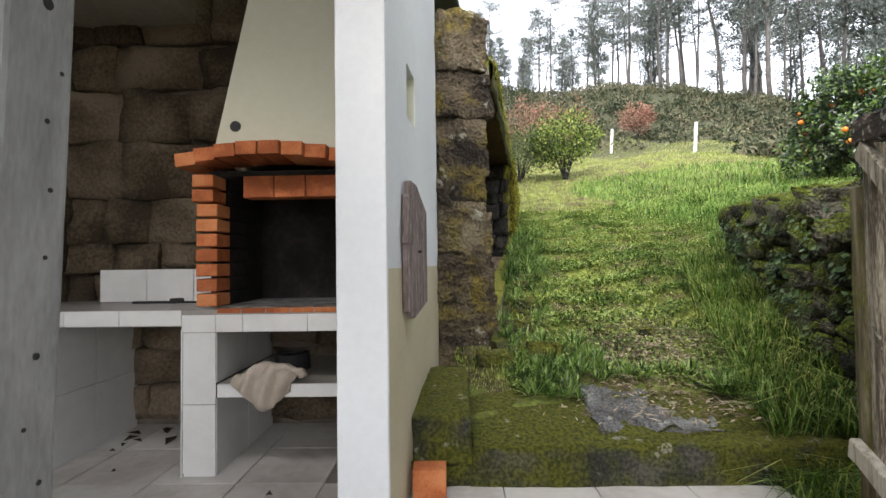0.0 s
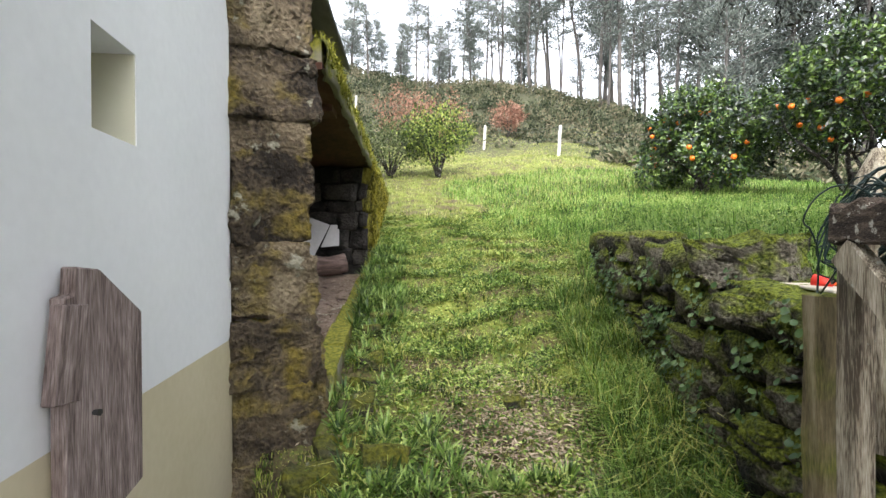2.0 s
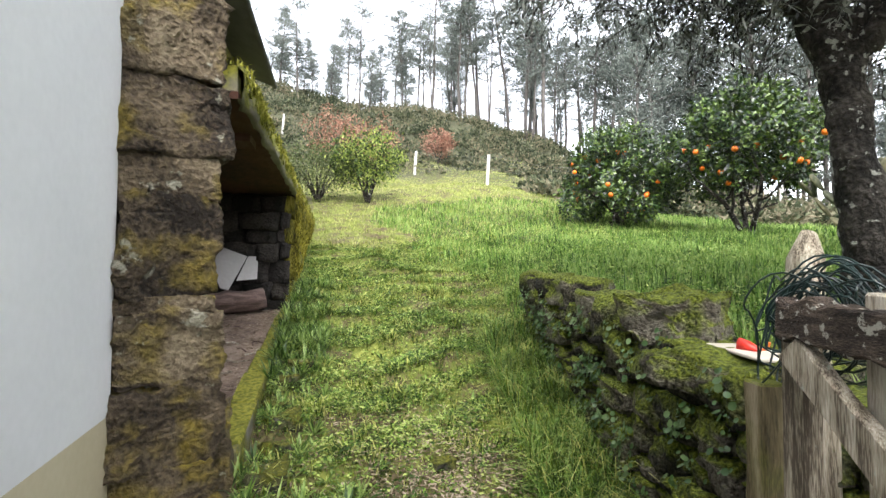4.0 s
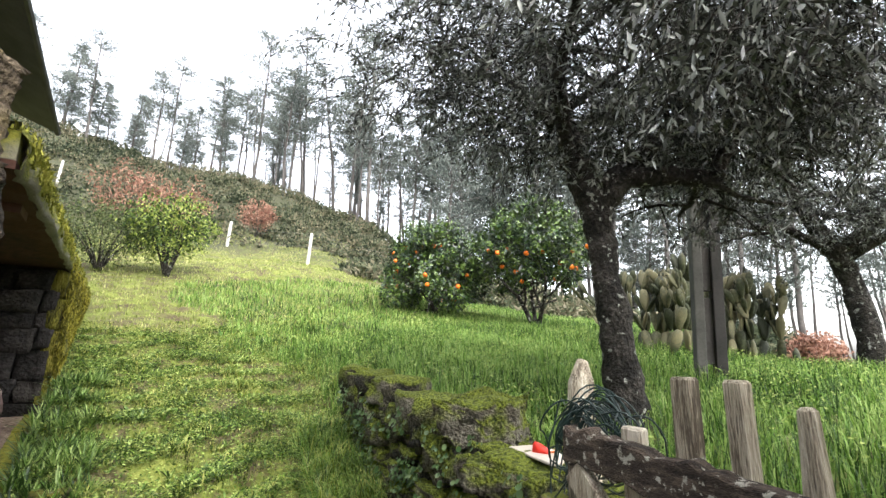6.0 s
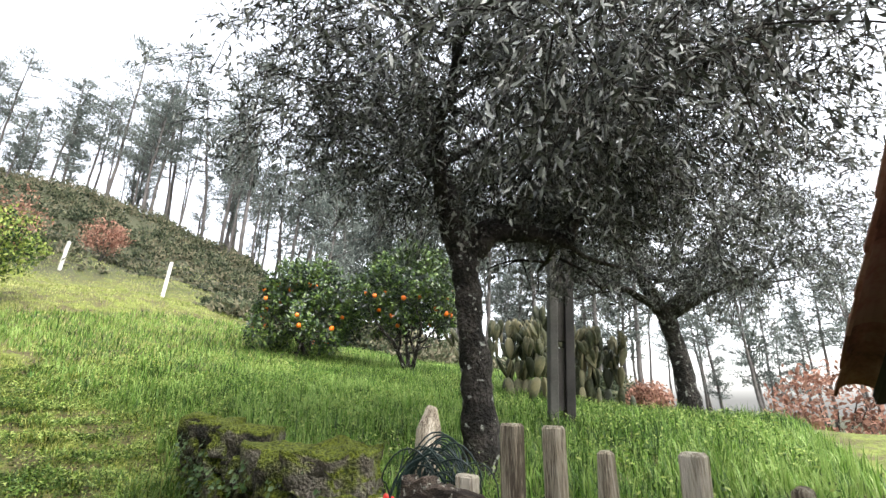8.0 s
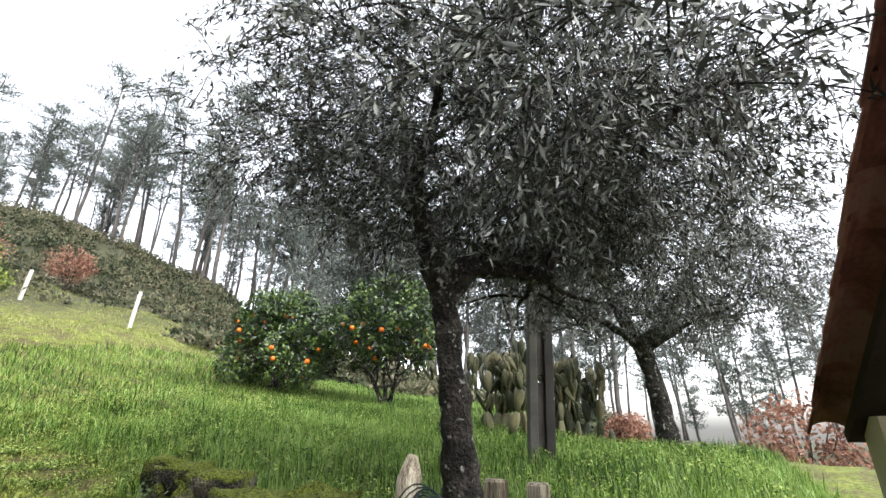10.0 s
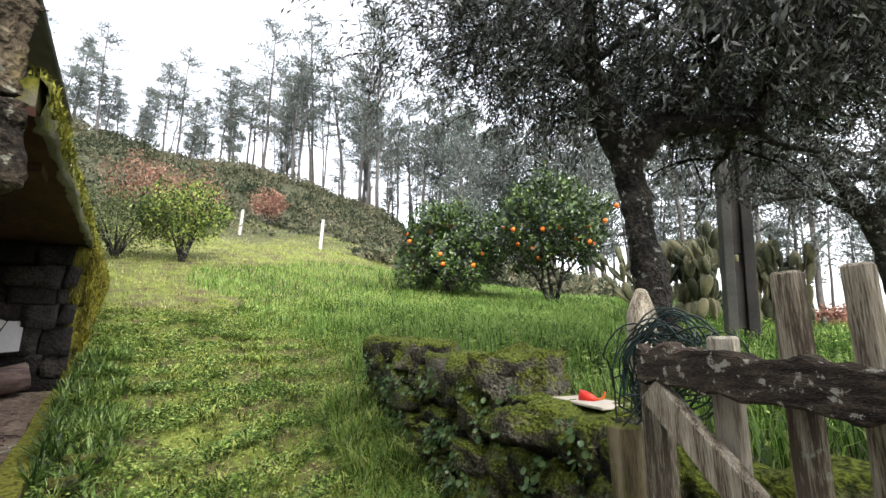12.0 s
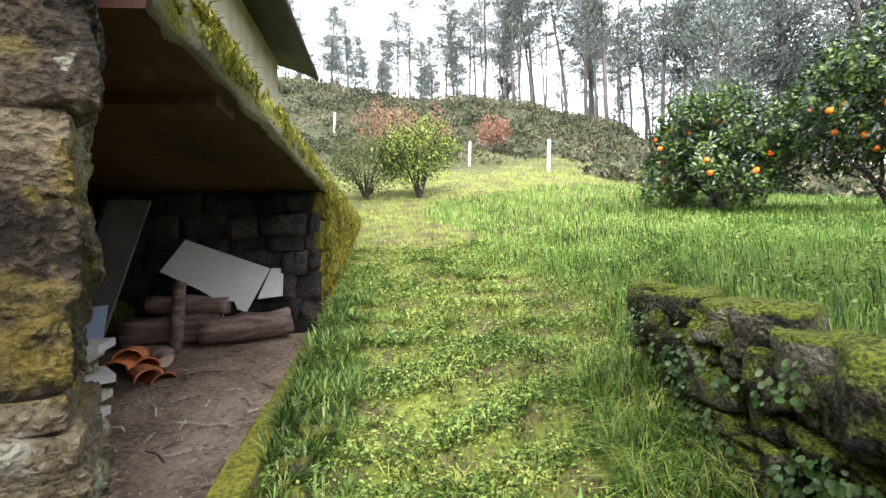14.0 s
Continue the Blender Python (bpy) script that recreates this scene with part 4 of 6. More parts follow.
# capping stones along the top: a ledge, a block and lumps up the slope
for x, y, z, sx, sy, sz, turn in ((2.24, 2.44, 1.225, 0.44, 0.62, 0.12, 0.3), (2.38, 2.88, 1.38, 0.34, 0.46, 0.25, 0.35), (2.44, 3.30, 1.34, 0.36, 0.30, 0.22, 0.5), (2.52, 3.58, 1.37, 0.26, 0.24, 0.20, 0.1), (2.64, 3.86, 1.44, 0.34, 0.26, 0.20, 0.4), (2.72, 4.15, 1.44, 0.26, 0.24, 0.17, 0.2), (2.82, 4.45, 1.48, 0.30, 0.22, 0.17, 0.5), (2.90, 4.72, 1.47, 0.28, 0.24, 0.15, 0.3), (2.98, 4.96, 1.47, 0.24, 0.22, 0.20, 0.2)):
    ob = link("capstone", stone((sx, sy, sz), x * 9 + y, 0.26, 12), M_wallstone, rwall, smooth=True) if sy > 0.4 else new("capstone", field_stones[int(y * 10) % 12])
    ob.parent = rwall
    if sy <= 0.4:
        ob.scale = (sx * 1.05, sy * 1.1, sz * 1.25)
    ob.location = (x, y, z)
    ob.rotation_euler = (rw.uniform(-0.1, 0.1), rw.uniform(-0.1, 0.1), turn)


# ---- trees ----
def grow(rng, start, direction, length, radius, depth, twigs, segs, spread=0.6, droop=0.0, minr=0.004):
    """A branch as (points, radii), then its side shoots; the thin ones collect in twigs."""
    p, d = Vector(start), Vector(direction).normalized()
    pts, rad = [p.copy()], [radius]
    n = 5
    for i in range(n):
        d = (d + Vector((rng.gauss(0, 0.16), rng.gauss(0, 0.16), rng.gauss(0, 0.12) - droop * (1 if depth < 2 else 0)))).normalized()
        p = p + d * length / n
        pts.append(p.copy())
        rad.append(radius * (1 - 0.55 * (i + 1) / n))
    segs.append((pts, rad))
    if depth == 0:
        twigs.append(pts)
        return
    kids = 3 if depth > 1 else 4
    for k in range(kids):
        t = 2 + (k * 3) // kids + (1 if k == kids - 1 else 0)
        t = min(t, n)
        side = Vector((rng.gauss(0, 1), rng.gauss(0, 1), rng.gauss(0.25, 0.6))).normalized()
        nd = (pts[t] - pts[t - 1]).normalized().lerp(side, spread)
        grow(rng, pts[t], nd, length * rng.uniform(0.6, 0.8), max(rad[t] * 0.7, minr), depth - 1, twigs, segs, spread, droop, minr)


def leaf_cloud(twigs, per, rng, spread, length, width, droop=0.3):
    C, D = [], []
    for pts in twigs:
        a = np.array([tuple(p) for p in pts])
        t = rng.uniform(0.5, len(a) - 1.001, per)
        i = t.astype(int)
        f = (t - i)[:, None]
        c = a[i] * (1 - f) + a[i + 1] * f
        C.append(c + rng.normal(0, spread, (per, 3)))
        d = unit(a[i + 1] - a[i])
        D.append(unit(d * 0.6 + rng.normal(0, 0.7, (per, 3)) - np.array([0, 0, droop])))
    C, D = np.concatenate(C), np.concatenate(D)
    N = unit(rng.normal(0, 1, C.shape) + np.array([0, 0, 0.8]))
    L = length * rng.uniform(0.6, 1.25, len(C))
    return leaves(C, D, N, L, width * rng.uniform(0.7, 1.2, len(C)))


def wood(segs, name, parent, material, sides=7, minr=0.0):
    bm = bmesh.new()
    for pts, rad in segs:
        if rad[0] >= minr:
            tube(pts, rad, sides if rad[0] > 0.03 else 4, bm, closed=rad[0] > 0.03)
    return part(name, bm, material, parent, smooth=True)


def olive_tree(name, label, base, trunk, limbs, seed, per, depth, twig_len, sprays=(), leaf=0.062):
    rng, nr = random.Random(seed), np.random.default_rng(seed)
    tree = thing(name, label, "olive tree", base)
    segs, twigs = [], []
    tp = [Vector(p) for p, r in trunk]
    tr = [r for p, r in trunk]
    # smooth, knobbly trunk
    P, R = [], []
    for i in range(len(tp) - 1):
        for k in range(5):
            f = k / 5
            P.append(tp[i].lerp(tp[i + 1], f) + Vector((rng.gauss(0, 0.008), rng.gauss(0, 0.008), 0)))
            R.append((tr[i] * (1 - f) + tr[i + 1] * f) * rng.uniform(0.92, 1.08))
    P.append(tp[-1])
    R.append(tr[-1])
    bm = tube(P, R, 14)
    for v in bm.verts:
        v.co += noise.noise_vector(v.co * 9) * 0.02
    part("trunk", bm, M_bark, tree, "dark bark with pale lichen", smooth=True)
    for pts, r0, kids in limbs:
        pv = [Vector(p) for p in pts]
        fine, rad = [], []
        for i in range(len(pv) - 1):
            for k in range(4):
                fine.append(pv[i].lerp(pv[i + 1], k / 4) + Vector((rng.gauss(0, 0.01), rng.gauss(0, 0.01), rng.gauss(0, 0.01))))
        fine.append(pv[-1])
        rad = [r0 * (1 - 0.6 * i / (len(fine) - 1)) for i in range(len(fine))]
        part("limb", tube(fine, rad, 10), M_bark, tree, smooth=True)
        for k in range(kids):
            i = len(fine) - 1 - int((k / max(1, kids)) * len(fine) * 0.65)
            d = Vector((rng.gauss(0, 1), rng.gauss(0, 1), rng.gauss(0.25, 0.5)))
            grow(rng, fine[i], d, twig_len * rng.uniform(0.8, 1.2), rad[i] * 0.5, depth, twigs, segs, 0.65, 0.16)
    # hanging sprays that fill the crown
    for (cx, cy, cz), (rx, ry, rz), count in sprays:
        for k in range(count):
            u = Vector((rng.gauss(0, 1), rng.gauss(0, 1), rng.gauss(0, 1))).normalized() * rng.uniform(0.25, 1.0) ** 0.45
            p = Vector((cx + u.x * rx, cy + u.y * ry, cz + u.z * rz))
            d = Vector((u.x * 0.8 + rng.gauss(0, 0.4), u.y * 0.8 + rng.gauss(0, 0.4), rng.gauss(0.25, 0.4))).normalized()
            pts = [p.copy()]
            for i in range(6):
                d = (d + Vector((rng.gauss(0, 0.12), rng.gauss(0, 0.12), -0.20))).normalized()
                p = p + d * 0.085
                pts.append(p.copy())
            twigs.append(pts)
            segs.append((pts, [0.0045 * (1 - 0.12 * i) for i in range(7)]))
    wood(segs, "twigwork", tree, M_bark, 6)
    V, F = leaf_cloud(twigs, per, nr, 0.035, leaf, leaf * 0.24, 0.45)
    cr = np_mesh("crown", V, F, M_oleaf, tree)
    cr["label"] = "narrow grey-green olive leaves"
    return tree


OB = Vector((3.45, 2.60, 1.28))
olive = olive_tree("olive_tree", "old olive tree with leaning lichen-spotted trunk and grey-green crown", tuple(OB),
    [((0.06, 0.0, -0.2), 0.20), ((0.05, 0.0, 0.12), 0.14), ((0.0, 0.0, 0.55), 0.11), ((-0.06, 0.02, 1.0), 0.10), ((-0.06, 0.04, 1.35), 0.105), ((-0.07, 0.08, 1.6), 0.12)],
    [([(-0.07, 0.08, 1.5), (-0.14, 0.14, 1.9), (-0.15, 0.3, 2.4), (-0.2, 0.4, 3.0), (-0.2, 0.5, 3.6)], 0.11, 6),
     ([(-0.07, 0.07, 1.5), (0.05, -0.15, 1.70), (0.22, -0.45, 1.70), (0.32, -0.62, 1.62), (0.42, -0.75, 1.95), (0.35, -0.85, 2.6), (0.5, -1.2, 3.3)], 0.085, 8),
     ([(-0.1, 0.08, 1.58), (0.12, -0.2, 1.85), (0.35, -0.45, 2.15), (0.3, -0.6, 2.7), (-0.2, -0.7, 3.2)], 0.08, 7),
     ([(-0.18, 0.2, 1.8), (-0.6, 0.0, 2.3), (-1.0, -0.4, 2.6), (-1.3, -0.8, 2.7)], 0.06, 6),
     ([(-0.15, 0.3, 2.2), (-0.2, 0.6, 2.6), (-0.2, 0.9, 3.1)], 0.06, 5),
     ([(0.35, -0.8, 2.3), (0.1, -1.4, 2.5), (-0.3, -1.9, 2.5)], 0.055, 6),
     ([(-0.12, 0.15, 1.65), (0.5, 0.5, 2.2), (1.1, 0.6, 2.6)], 0.06, 6)], 4, 30, 2, 0.75,
    [((0.6, -1.6, 2.5), (1.1, 1.0, 0.9), 420), ((-1.65, -1.45, 1.75), (0.55, 0.6, 0.32), 80), ((-0.9, 0.9, 2.9), (0.9, 0.8, 0.8), 110), ((-0.2, -0.4, 2.75), (1.7, 1.55, 1.05), 1320), ((-0.6, -1.4, 2.3), (1.0, 0.8, 0.45), 170), ((-0.2, 0.9, 2.8), (0.9, 0.6, 0.7), 170), ((0.9, -0.6, 2.3), (0.9, 0.9, 0.6), 380)], 0.066)
olive2 = olive_tree("olive_tree", "olive tree with forked trunk further down the grassy terrace", (8.9, 1.55, gz(8.9, 1.55) - 0.05),
    [((0.1, 0, -0.1), 0.24), ((0.0, 0, 0.6), 0.155), ((-0.1, 0.1, 1.5), 0.14), ((-0.25, 0.2, 1.9), 0.14)],
    [([(-0.2, 0.2, 1.8), (-0.7, 0.6, 2.1), (-1.4, 1.3, 2.2)], 0.08, 5),
     ([(-0.2, 0.2, 1.8), (-0.5, 0.5, 2.6), (-0.6, 0.8, 3.6)], 0.13, 8),
     ([(-0.2, 0.1, 1.8), (0.1, -0.5, 2.5), (0.2, -1.0, 3.5)], 0.12, 8),
     ([(-0.15, 0.1, 1.7), (-0.2, -0.6, 2.1), (-0.2, -1.3, 2.3)], 0.08, 6)], 9, 30, 2, 1.15, [((-0.3, 0.1, 3.3), (2.3, 2.6, 1.5), 1200), ((-0.5, -1.4, 2.6), (1.3, 1.2, 0.9), 300)], 0.075)


def orange_tree(base, height, wide, seed, fruit, low=0.22):
    rng, nr = random.Random(seed), np.random.default_rng(seed)
    tree = thing("orange_tree", "dense dark green orange tree hung with ripe oranges", "orange tree", base, group="orange trees")
    segs, twigs = [], []
    for k in range(3):
        a = k * 2.1 + seed
        grow(rng, (0.05 * math.cos(a), 0.05 * math.sin(a), -0.05), (0.35 * math.cos(a), 0.35 * math.sin(a), 1), height * 0.45, 0.06, 2, twigs, segs, 0.55)
    wood(segs, "trunk", tree, M_bark, 7)
    # crown: boughs of leaf clumps, ragged outline, open below
    boughs = []
    for i in range(25):
        a = i * 2.399 + seed
        f = (i + 0.5) / 25
        rr = wide * (0.45 + 0.55 * math.sin(math.pi * min(1, 0.25 + 0.75 * f))) * rng.uniform(0.62, 1.12)
        boughs.append((rr * 0.72 * math.cos(a), rr * 0.72 * math.sin(a), height * (low + (0.93 - low) * f), rng.uniform(0.26, 0.46)))
    boughs.append((0, 0, height * 0.6, wide * 0.55))
    clumps = []
    for bx, by, bz, br in boughs:
        for k in range(int(22 * (br / 0.4) ** 2)):
            u = unit(nr.normal(0, 1, 3)) * nr.uniform(0.55, 1.05)
            c = np.array([bx, by, bz]) + u * br * np.array([1, 1, 0.85])
            if c[2] > 0.12:
                clumps.append(c)
    clumps = np.array(clumps)
    per = 27
    C = np.repeat(clumps, per, 0) + nr.normal(0, 0.085, (len(clumps) * per, 3))
    out = unit(C - np.array([0, 0, height * 0.5]))
    D = unit(out * 0.5 + nr.normal(0, 0.7, C.shape) - np.array([0, 0, 0.25]))
    N = unit(out * 0.8 + nr.normal(0, 0.5, C.shape) + np.array([0, 0, 0.5]))
    V, F = leaves(C, D, N, 0.105 * nr.uniform(0.7, 1.3, len(C)), 0.05)
    cr = np_mesh("crown", V, F, M_orleaf, tree)
    bmo = bmesh.new()
    bmesh.ops.create_icosphere(bmo, subdivisions=2, radius=0.054)
    me = bpy.data.meshes.new("orange")
    bmo.to_mesh(me)
    bmo.free()
    me.materials.append(M_orange)
    me.polygons.foreach_set("use_smooth", [True] * len(me.polygons))
    for i in range(fruit):
        c = clumps[rng.randrange(len(clumps))]
        while c[2] > height * 0.75 or c[0] * -0.7 + c[1] * -0.6 < 0.0:
            c = clumps[rng.randrange(len(clumps))]
        o = new("orange", me)
        o.parent = tree
        k = 1.10
        o.location = (c[0] * k, c[1] * k, 0.25 + (c[2] - 0.25) * 0.97)
        o.scale = [rng.uniform(0.9, 1.15)] * 3
    return tree


orange_tree((8.6, 9.75, 2.60), 2.45, 1.85, 2, 24, 0.14)
orange_tree((9.28, 7.15, 2.30), 2.95, 1.8, 5, 18, 0.34)


def leafy_bush(name, label, category, base, height, wide, seed, material, stems=7, clumps=110, per=50, size=0.09, thin=0.0):
    rng, nr = random.Random(seed), np.random.default_rng(seed)
    b = thing(name, label, category, base)
    for k in range(stems):
        a = 2 * math.pi * k / stems + rng.uniform(-0.3, 0.3)
        tip = Vector((math.cos(a) * wide * 0.6, math.sin(a) * wide * 0.6, height * rng.uniform(0.6, 0.9)))
        mid = tip * 0.5 + Vector((0, 0, height * 0.05))
        part("stem", tube([(0, 0, -0.1), mid * 0.5, mid, tip], [0.035, 0.028, 0.02, 0.008], 5), M_bark, b)
    u = unit(nr.normal(0, 1, (clumps, 3)))
    r = nr.uniform(0.3, 1, (clumps, 1)) ** 0.5
    c = u * r * np.array([wide, wide, height * 0.40]) + np.array([0, 0, height * 0.62])
    c = c * nr.uniform(0.85, 1.1, (clumps, 1))
    C = np.repeat(c, per, 0) + nr.normal(0, 0.13 * wide, (clumps * per, 3))
    C[:, 2] = np.maximum(C[:, 2], height * 0.12)
    D = unit(nr.normal(0, 1, C.shape) + np.array([0, 0, 0.6]))
    N = unit(nr.normal(0, 0.6, C.shape) + np.array([0, 0, 0.8]))
    V, F = leaves(C, D, N, size * nr.uniform(0.7, 1.3, len(C)), size * 0.5)
    np_mesh("crown", V, F, material, b)
    return b


leafy_bush("citrus_bush", "round yellow-green citrus bush on the grassy bank", "bush", (3.44, 13.77, gz(3.44, 13.77)), 2.0, 1.0, 3, M_bushleaf, 9, 90, 46, 0.095)
leafy_bush("shrub", "dull green spreading shrub on the bank", "bush", (2.2, 14.6, gz(2.2, 14.6)), 1.5, 1.25, 4, mat("dull_green_leaf", [(0.025, 0.04, 0.012), (0.065, 0.09, 0.028), (0.13, 0.155, 0.06)], 2.5, 20, 0.6, 0, island=0.6, translucent=0.25), 8, 120, 50, 0.07)
for i, (x, y, h, w, s) in enumerate(((6.2, 24.4, 2.9, 1.5, 1), (4.4, 26.0, 2.9, 1.4, 2), (10.4, 25.6, 1.9, 1.0, 3), (16.2, 3.0, 1.3, 0.7, 6), (12.6, -0.7, 2.2, 1.1, 8))):
    t = leafy_bush("oak_sapling", "young oak with withered russet leaves", "oak sapling", (x, y, gz(x, y)), h, w, 30 + s, M_redleaf, 6, 90, 22, 0.13)
    t["group"] = "russet oak saplings"


# pines: a few kinds, then copies over the hill
def pine_tree(seed, height, crown_from, bend):
    rng, nr = random.Random(seed), np.random.default_rng(seed)
    t = thing("pine_tree", "tall slender pine with bare trunk and sparse crown, greyed as by haze", "pine tree", (0, 0, -50), group="pines on the hill")
    pts = [(bend * (k / 8) ** 2 + rng.gauss(0, 0.06), rng.gauss(0, 0.06), height * k / 8 - 0.4) for k in range(9)]
    bm = tube(pts, [0.135 * (1 - 0.85 * k / 8) + 0.015 for k in range(9)], 7)
    C, D = [], []
    z = crown_from * height
    while z < height - 0.3:
        f = (z - crown_from * height) / (height * (1 - crown_from))
        reach = (0.45 + 2.3 * math.sin(math.pi * min(1, f * 0.80 + 0.20))) * height / 15
        for k in range(rng.randint(2, 4)):
            a = rng.uniform(0, 2 * math.pi)
            i = min(7, int(z / height * 8))
            o = Vector(pts[i]).lerp(Vector(pts[i + 1]), z / height * 8 - i)
            o.z = z
            e = o + Vector((math.cos(a), math.sin(a), rng.uniform(0.1, 0.5))) * reach * rng.uniform(0.5, 1.1)
            tube([o, o.lerp(e, 0.5) - Vector((0, 0, 0.05)), e], [0.035, 0.025, 0.01], 4, bm, closed=False)
            n = 54
            f2 = nr.uniform(0.35, 1.05, (n, 1))
            c = np.array(o) * (1 - f2) + np.array(e) * f2 + nr.normal(0, 0.27, (n, 3)) * np.array([1, 1, 0.6])
            C.append(c)
            D.append(unit(np.array(e - o) * 0.5 + nr.normal(0, 0.6, (n, 3)) + np.array([0, 0, 0.5])))
        z += height * 0.036 * rng.uniform(0.7, 1.4)
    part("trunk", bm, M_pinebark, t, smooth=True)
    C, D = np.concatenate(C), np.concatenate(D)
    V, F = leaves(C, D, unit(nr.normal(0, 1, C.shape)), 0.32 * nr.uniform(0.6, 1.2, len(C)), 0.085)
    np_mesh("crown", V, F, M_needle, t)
    return t


kinds = [pine_tree(1, 15, 0.42, 0.8), pine_tree(2, 13, 0.50, -0.5), pine_tree(3, 17, 0.55, 1.6), pine_tree(4, 11, 0.20, 0.2), pine_tree(5, 16, 0.62, -1.2)]
rt = random.Random(77)
stands = []
for lo, hi, count, near, far in ((-3, 28, 46, 38, 52), (24, 60, 34, 34, 54), (32, 104, 64, 34, 60), (44, 62, 7, 30, 48), (46, 84, 16, 24, 40)):
    for k in range(count):
        stands.append((lo + (hi - lo) * (k + rt.uniform(-0.6, 1.6)) / count, rt.uniform(near, far), near < 30))
for i, (az, r, close) in enumerate(stands):
    x, y = 0.5 + r * math.sin(radians(az)), 1 + r * math.cos(radians(az))
    s = rt.uniform(0.65, 1.2) * float(np.interp(az, [-12, 14, 22, 30], [0.58, 0.60, 0.80, 1.0]))
    m = pose(x, y, gz(x, y), rt.uniform(-3, 3), rt.uniform(-5, 5), rt.uniform(0, 360)) @ Matrix.Diagonal((s, s, s, 1))
    if i < 5:
        kinds[i].matrix_basis = m
    else:
        o = copy_thing(kinds[(0, 3)[i % 2] if close else rt.choice((0, 3, 3, 1)) if az < 20 else rt.choice((0, 0, 1, 2, 3, 4))], pose(x, y, gz(x, y), rt.uniform(-3, 3), rt.uniform(-5, 5), rt.uniform(0, 360)))
        o.scale = (s, s, s)

# shrubs that clothe the hill behind the fence
nr = np.random.default_rng(5)
n = 2500
az = np.radians(nr.uniform(-14, 75, n))
r = 24 + 34 * nr.uniform(0, 1, n) ** 0.8
X, Y = 0.5 + r * np.sin(az), 1 + r * np.cos(az)
size = nr.uniform(0.35, 1.0, n) * np.where(np.degrees(az) > 42, 0.5, 1)
# a looser belt of scrub beyond the orange trees
az2 = np.radians(nr.uniform(33, 82, 620))
r2 = nr.uniform(16, 30, 620)
X, Y = np.concatenate([X, 0.5 + r2 * np.sin(az2)]), np.concatenate([Y, 1 + r2 * np.cos(az2)])
size = np.concatenate([size, nr.uniform(0.35, 0.85, 620)])
az3, r3 = np.radians(nr.uniform(43, 62, 150)), nr.uniform(17.5, 27, 150)
X, Y = np.concatenate([X, 0.5 + r3 * np.sin(az3)]), np.concatenate([Y, 1 + r3 * np.cos(az3)])
size = np.concatenate([size, nr.uniform(0.7, 1.25, 150)])
Z = land(X, Y)
per = 90
C = np.repeat(np.stack([X, Y, Z], 1), per, 0)
S = np.repeat(size, per)[:, None]
u = unit(nr.normal(0, 1, C.shape))
u[:, 2] = np.abs(u[:, 2])
C = C + u * S * np.array([1.2, 1.2, 0.9]) * nr.uniform(0.6, 1.05, (len(C), 1))
V, F = leaves(C, unit(u + nr.normal(0, 0.6, C.shape)), unit(nr.normal(0, 1, C.shape)), 0.23 * nr.uniform(0.6, 1.3, len(C)), 0.10)
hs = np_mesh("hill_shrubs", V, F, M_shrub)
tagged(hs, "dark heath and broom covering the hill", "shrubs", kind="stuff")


# ---- grass and weeds ----
def clump(X, Y, f, off=0.0):
    return np.sin(X * f + 1.3 * np.sin(Y * f * 0.7)) * np.sin(Y * f * 1.1 + 1.7 * np.sin(X * f * 0.6 + off))


def scatter(name, label, material, x0, x1, y0, y1, density, height, width, lean, seed, keep):
    nr = np.random.default_rng(seed)
    n = int((x1 - x0) * (y1 - y0) * density)
    X, Y = nr.uniform(x0, x1, n), nr.uniform(y0, y1, n)
    k = keep(X, Y, nr)
    X, Y = X[k], Y[k]
    Z = land(X, Y)
    patch = 0.78 + 0.32 * clump(X, Y, 5.5, seed) + 0.25 * clump(X, Y, 13.0, seed + 1)
    h = height * nr.uniform(0.5, 1.25, len(X)) * patch
    V, F = blades(np.stack([X, Y, Z - 0.01], 1), h, width * nr.uniform(0.6, 1.3, len(X)), nr.uniform(0.1, 1.0, len(X)) * lean, nr)
    ob = np_mesh(name, V, F, material)
    tagged(ob, label, "grass", kind="stuff")
    return ob


def wallx(Y):
    return np.interp(Y, WALL_Y, WALL_X)


def on_lane(X, Y, nr):
    edge = np.where(Y < 3.5, 0.02, 0.42 + 0.175 * (Y - 3.65))
    riser = (np.cos(tread_phase(X, Y) + 0.6) > 0.55) & (clump(X, Y, 2.1, 4) > -0.35) & (Y > 3.6)
    bare = (clump(X, Y, 3.7) < -0.55) | riser | (np.hypot((X - 1.35) / 0.55, (Y - 3.45) / 0.35) < 1 + 0.4 * clump(X, Y, 7.0))
    return (X > edge - 0.05) & (X < wallx(Y) + np.where(Y > 5.3, 2.5, 0.0)) & (Y > 2.95 - 0.1 * np.sin(X * 5)) & (~bare | (nr.uniform(0, 1, len(X)) < 0.36))


def worn(x, y):
    """The trodden patch just behind the step."""
    return np.hypot((x - 1.42) / 0.5, (y - 3.42) / 0.36) < 1


def on_terrace(X, Y, nr):
    return (X > wallx(Y) + np.where(Y > 5.3, 0.4 + 0.25 * np.sin(Y * 2.1), 0.20 + 0.07 * np.sin(Y * 9))) & (np.hypot(X - 3.45, Y - 2.6) > 0.22)


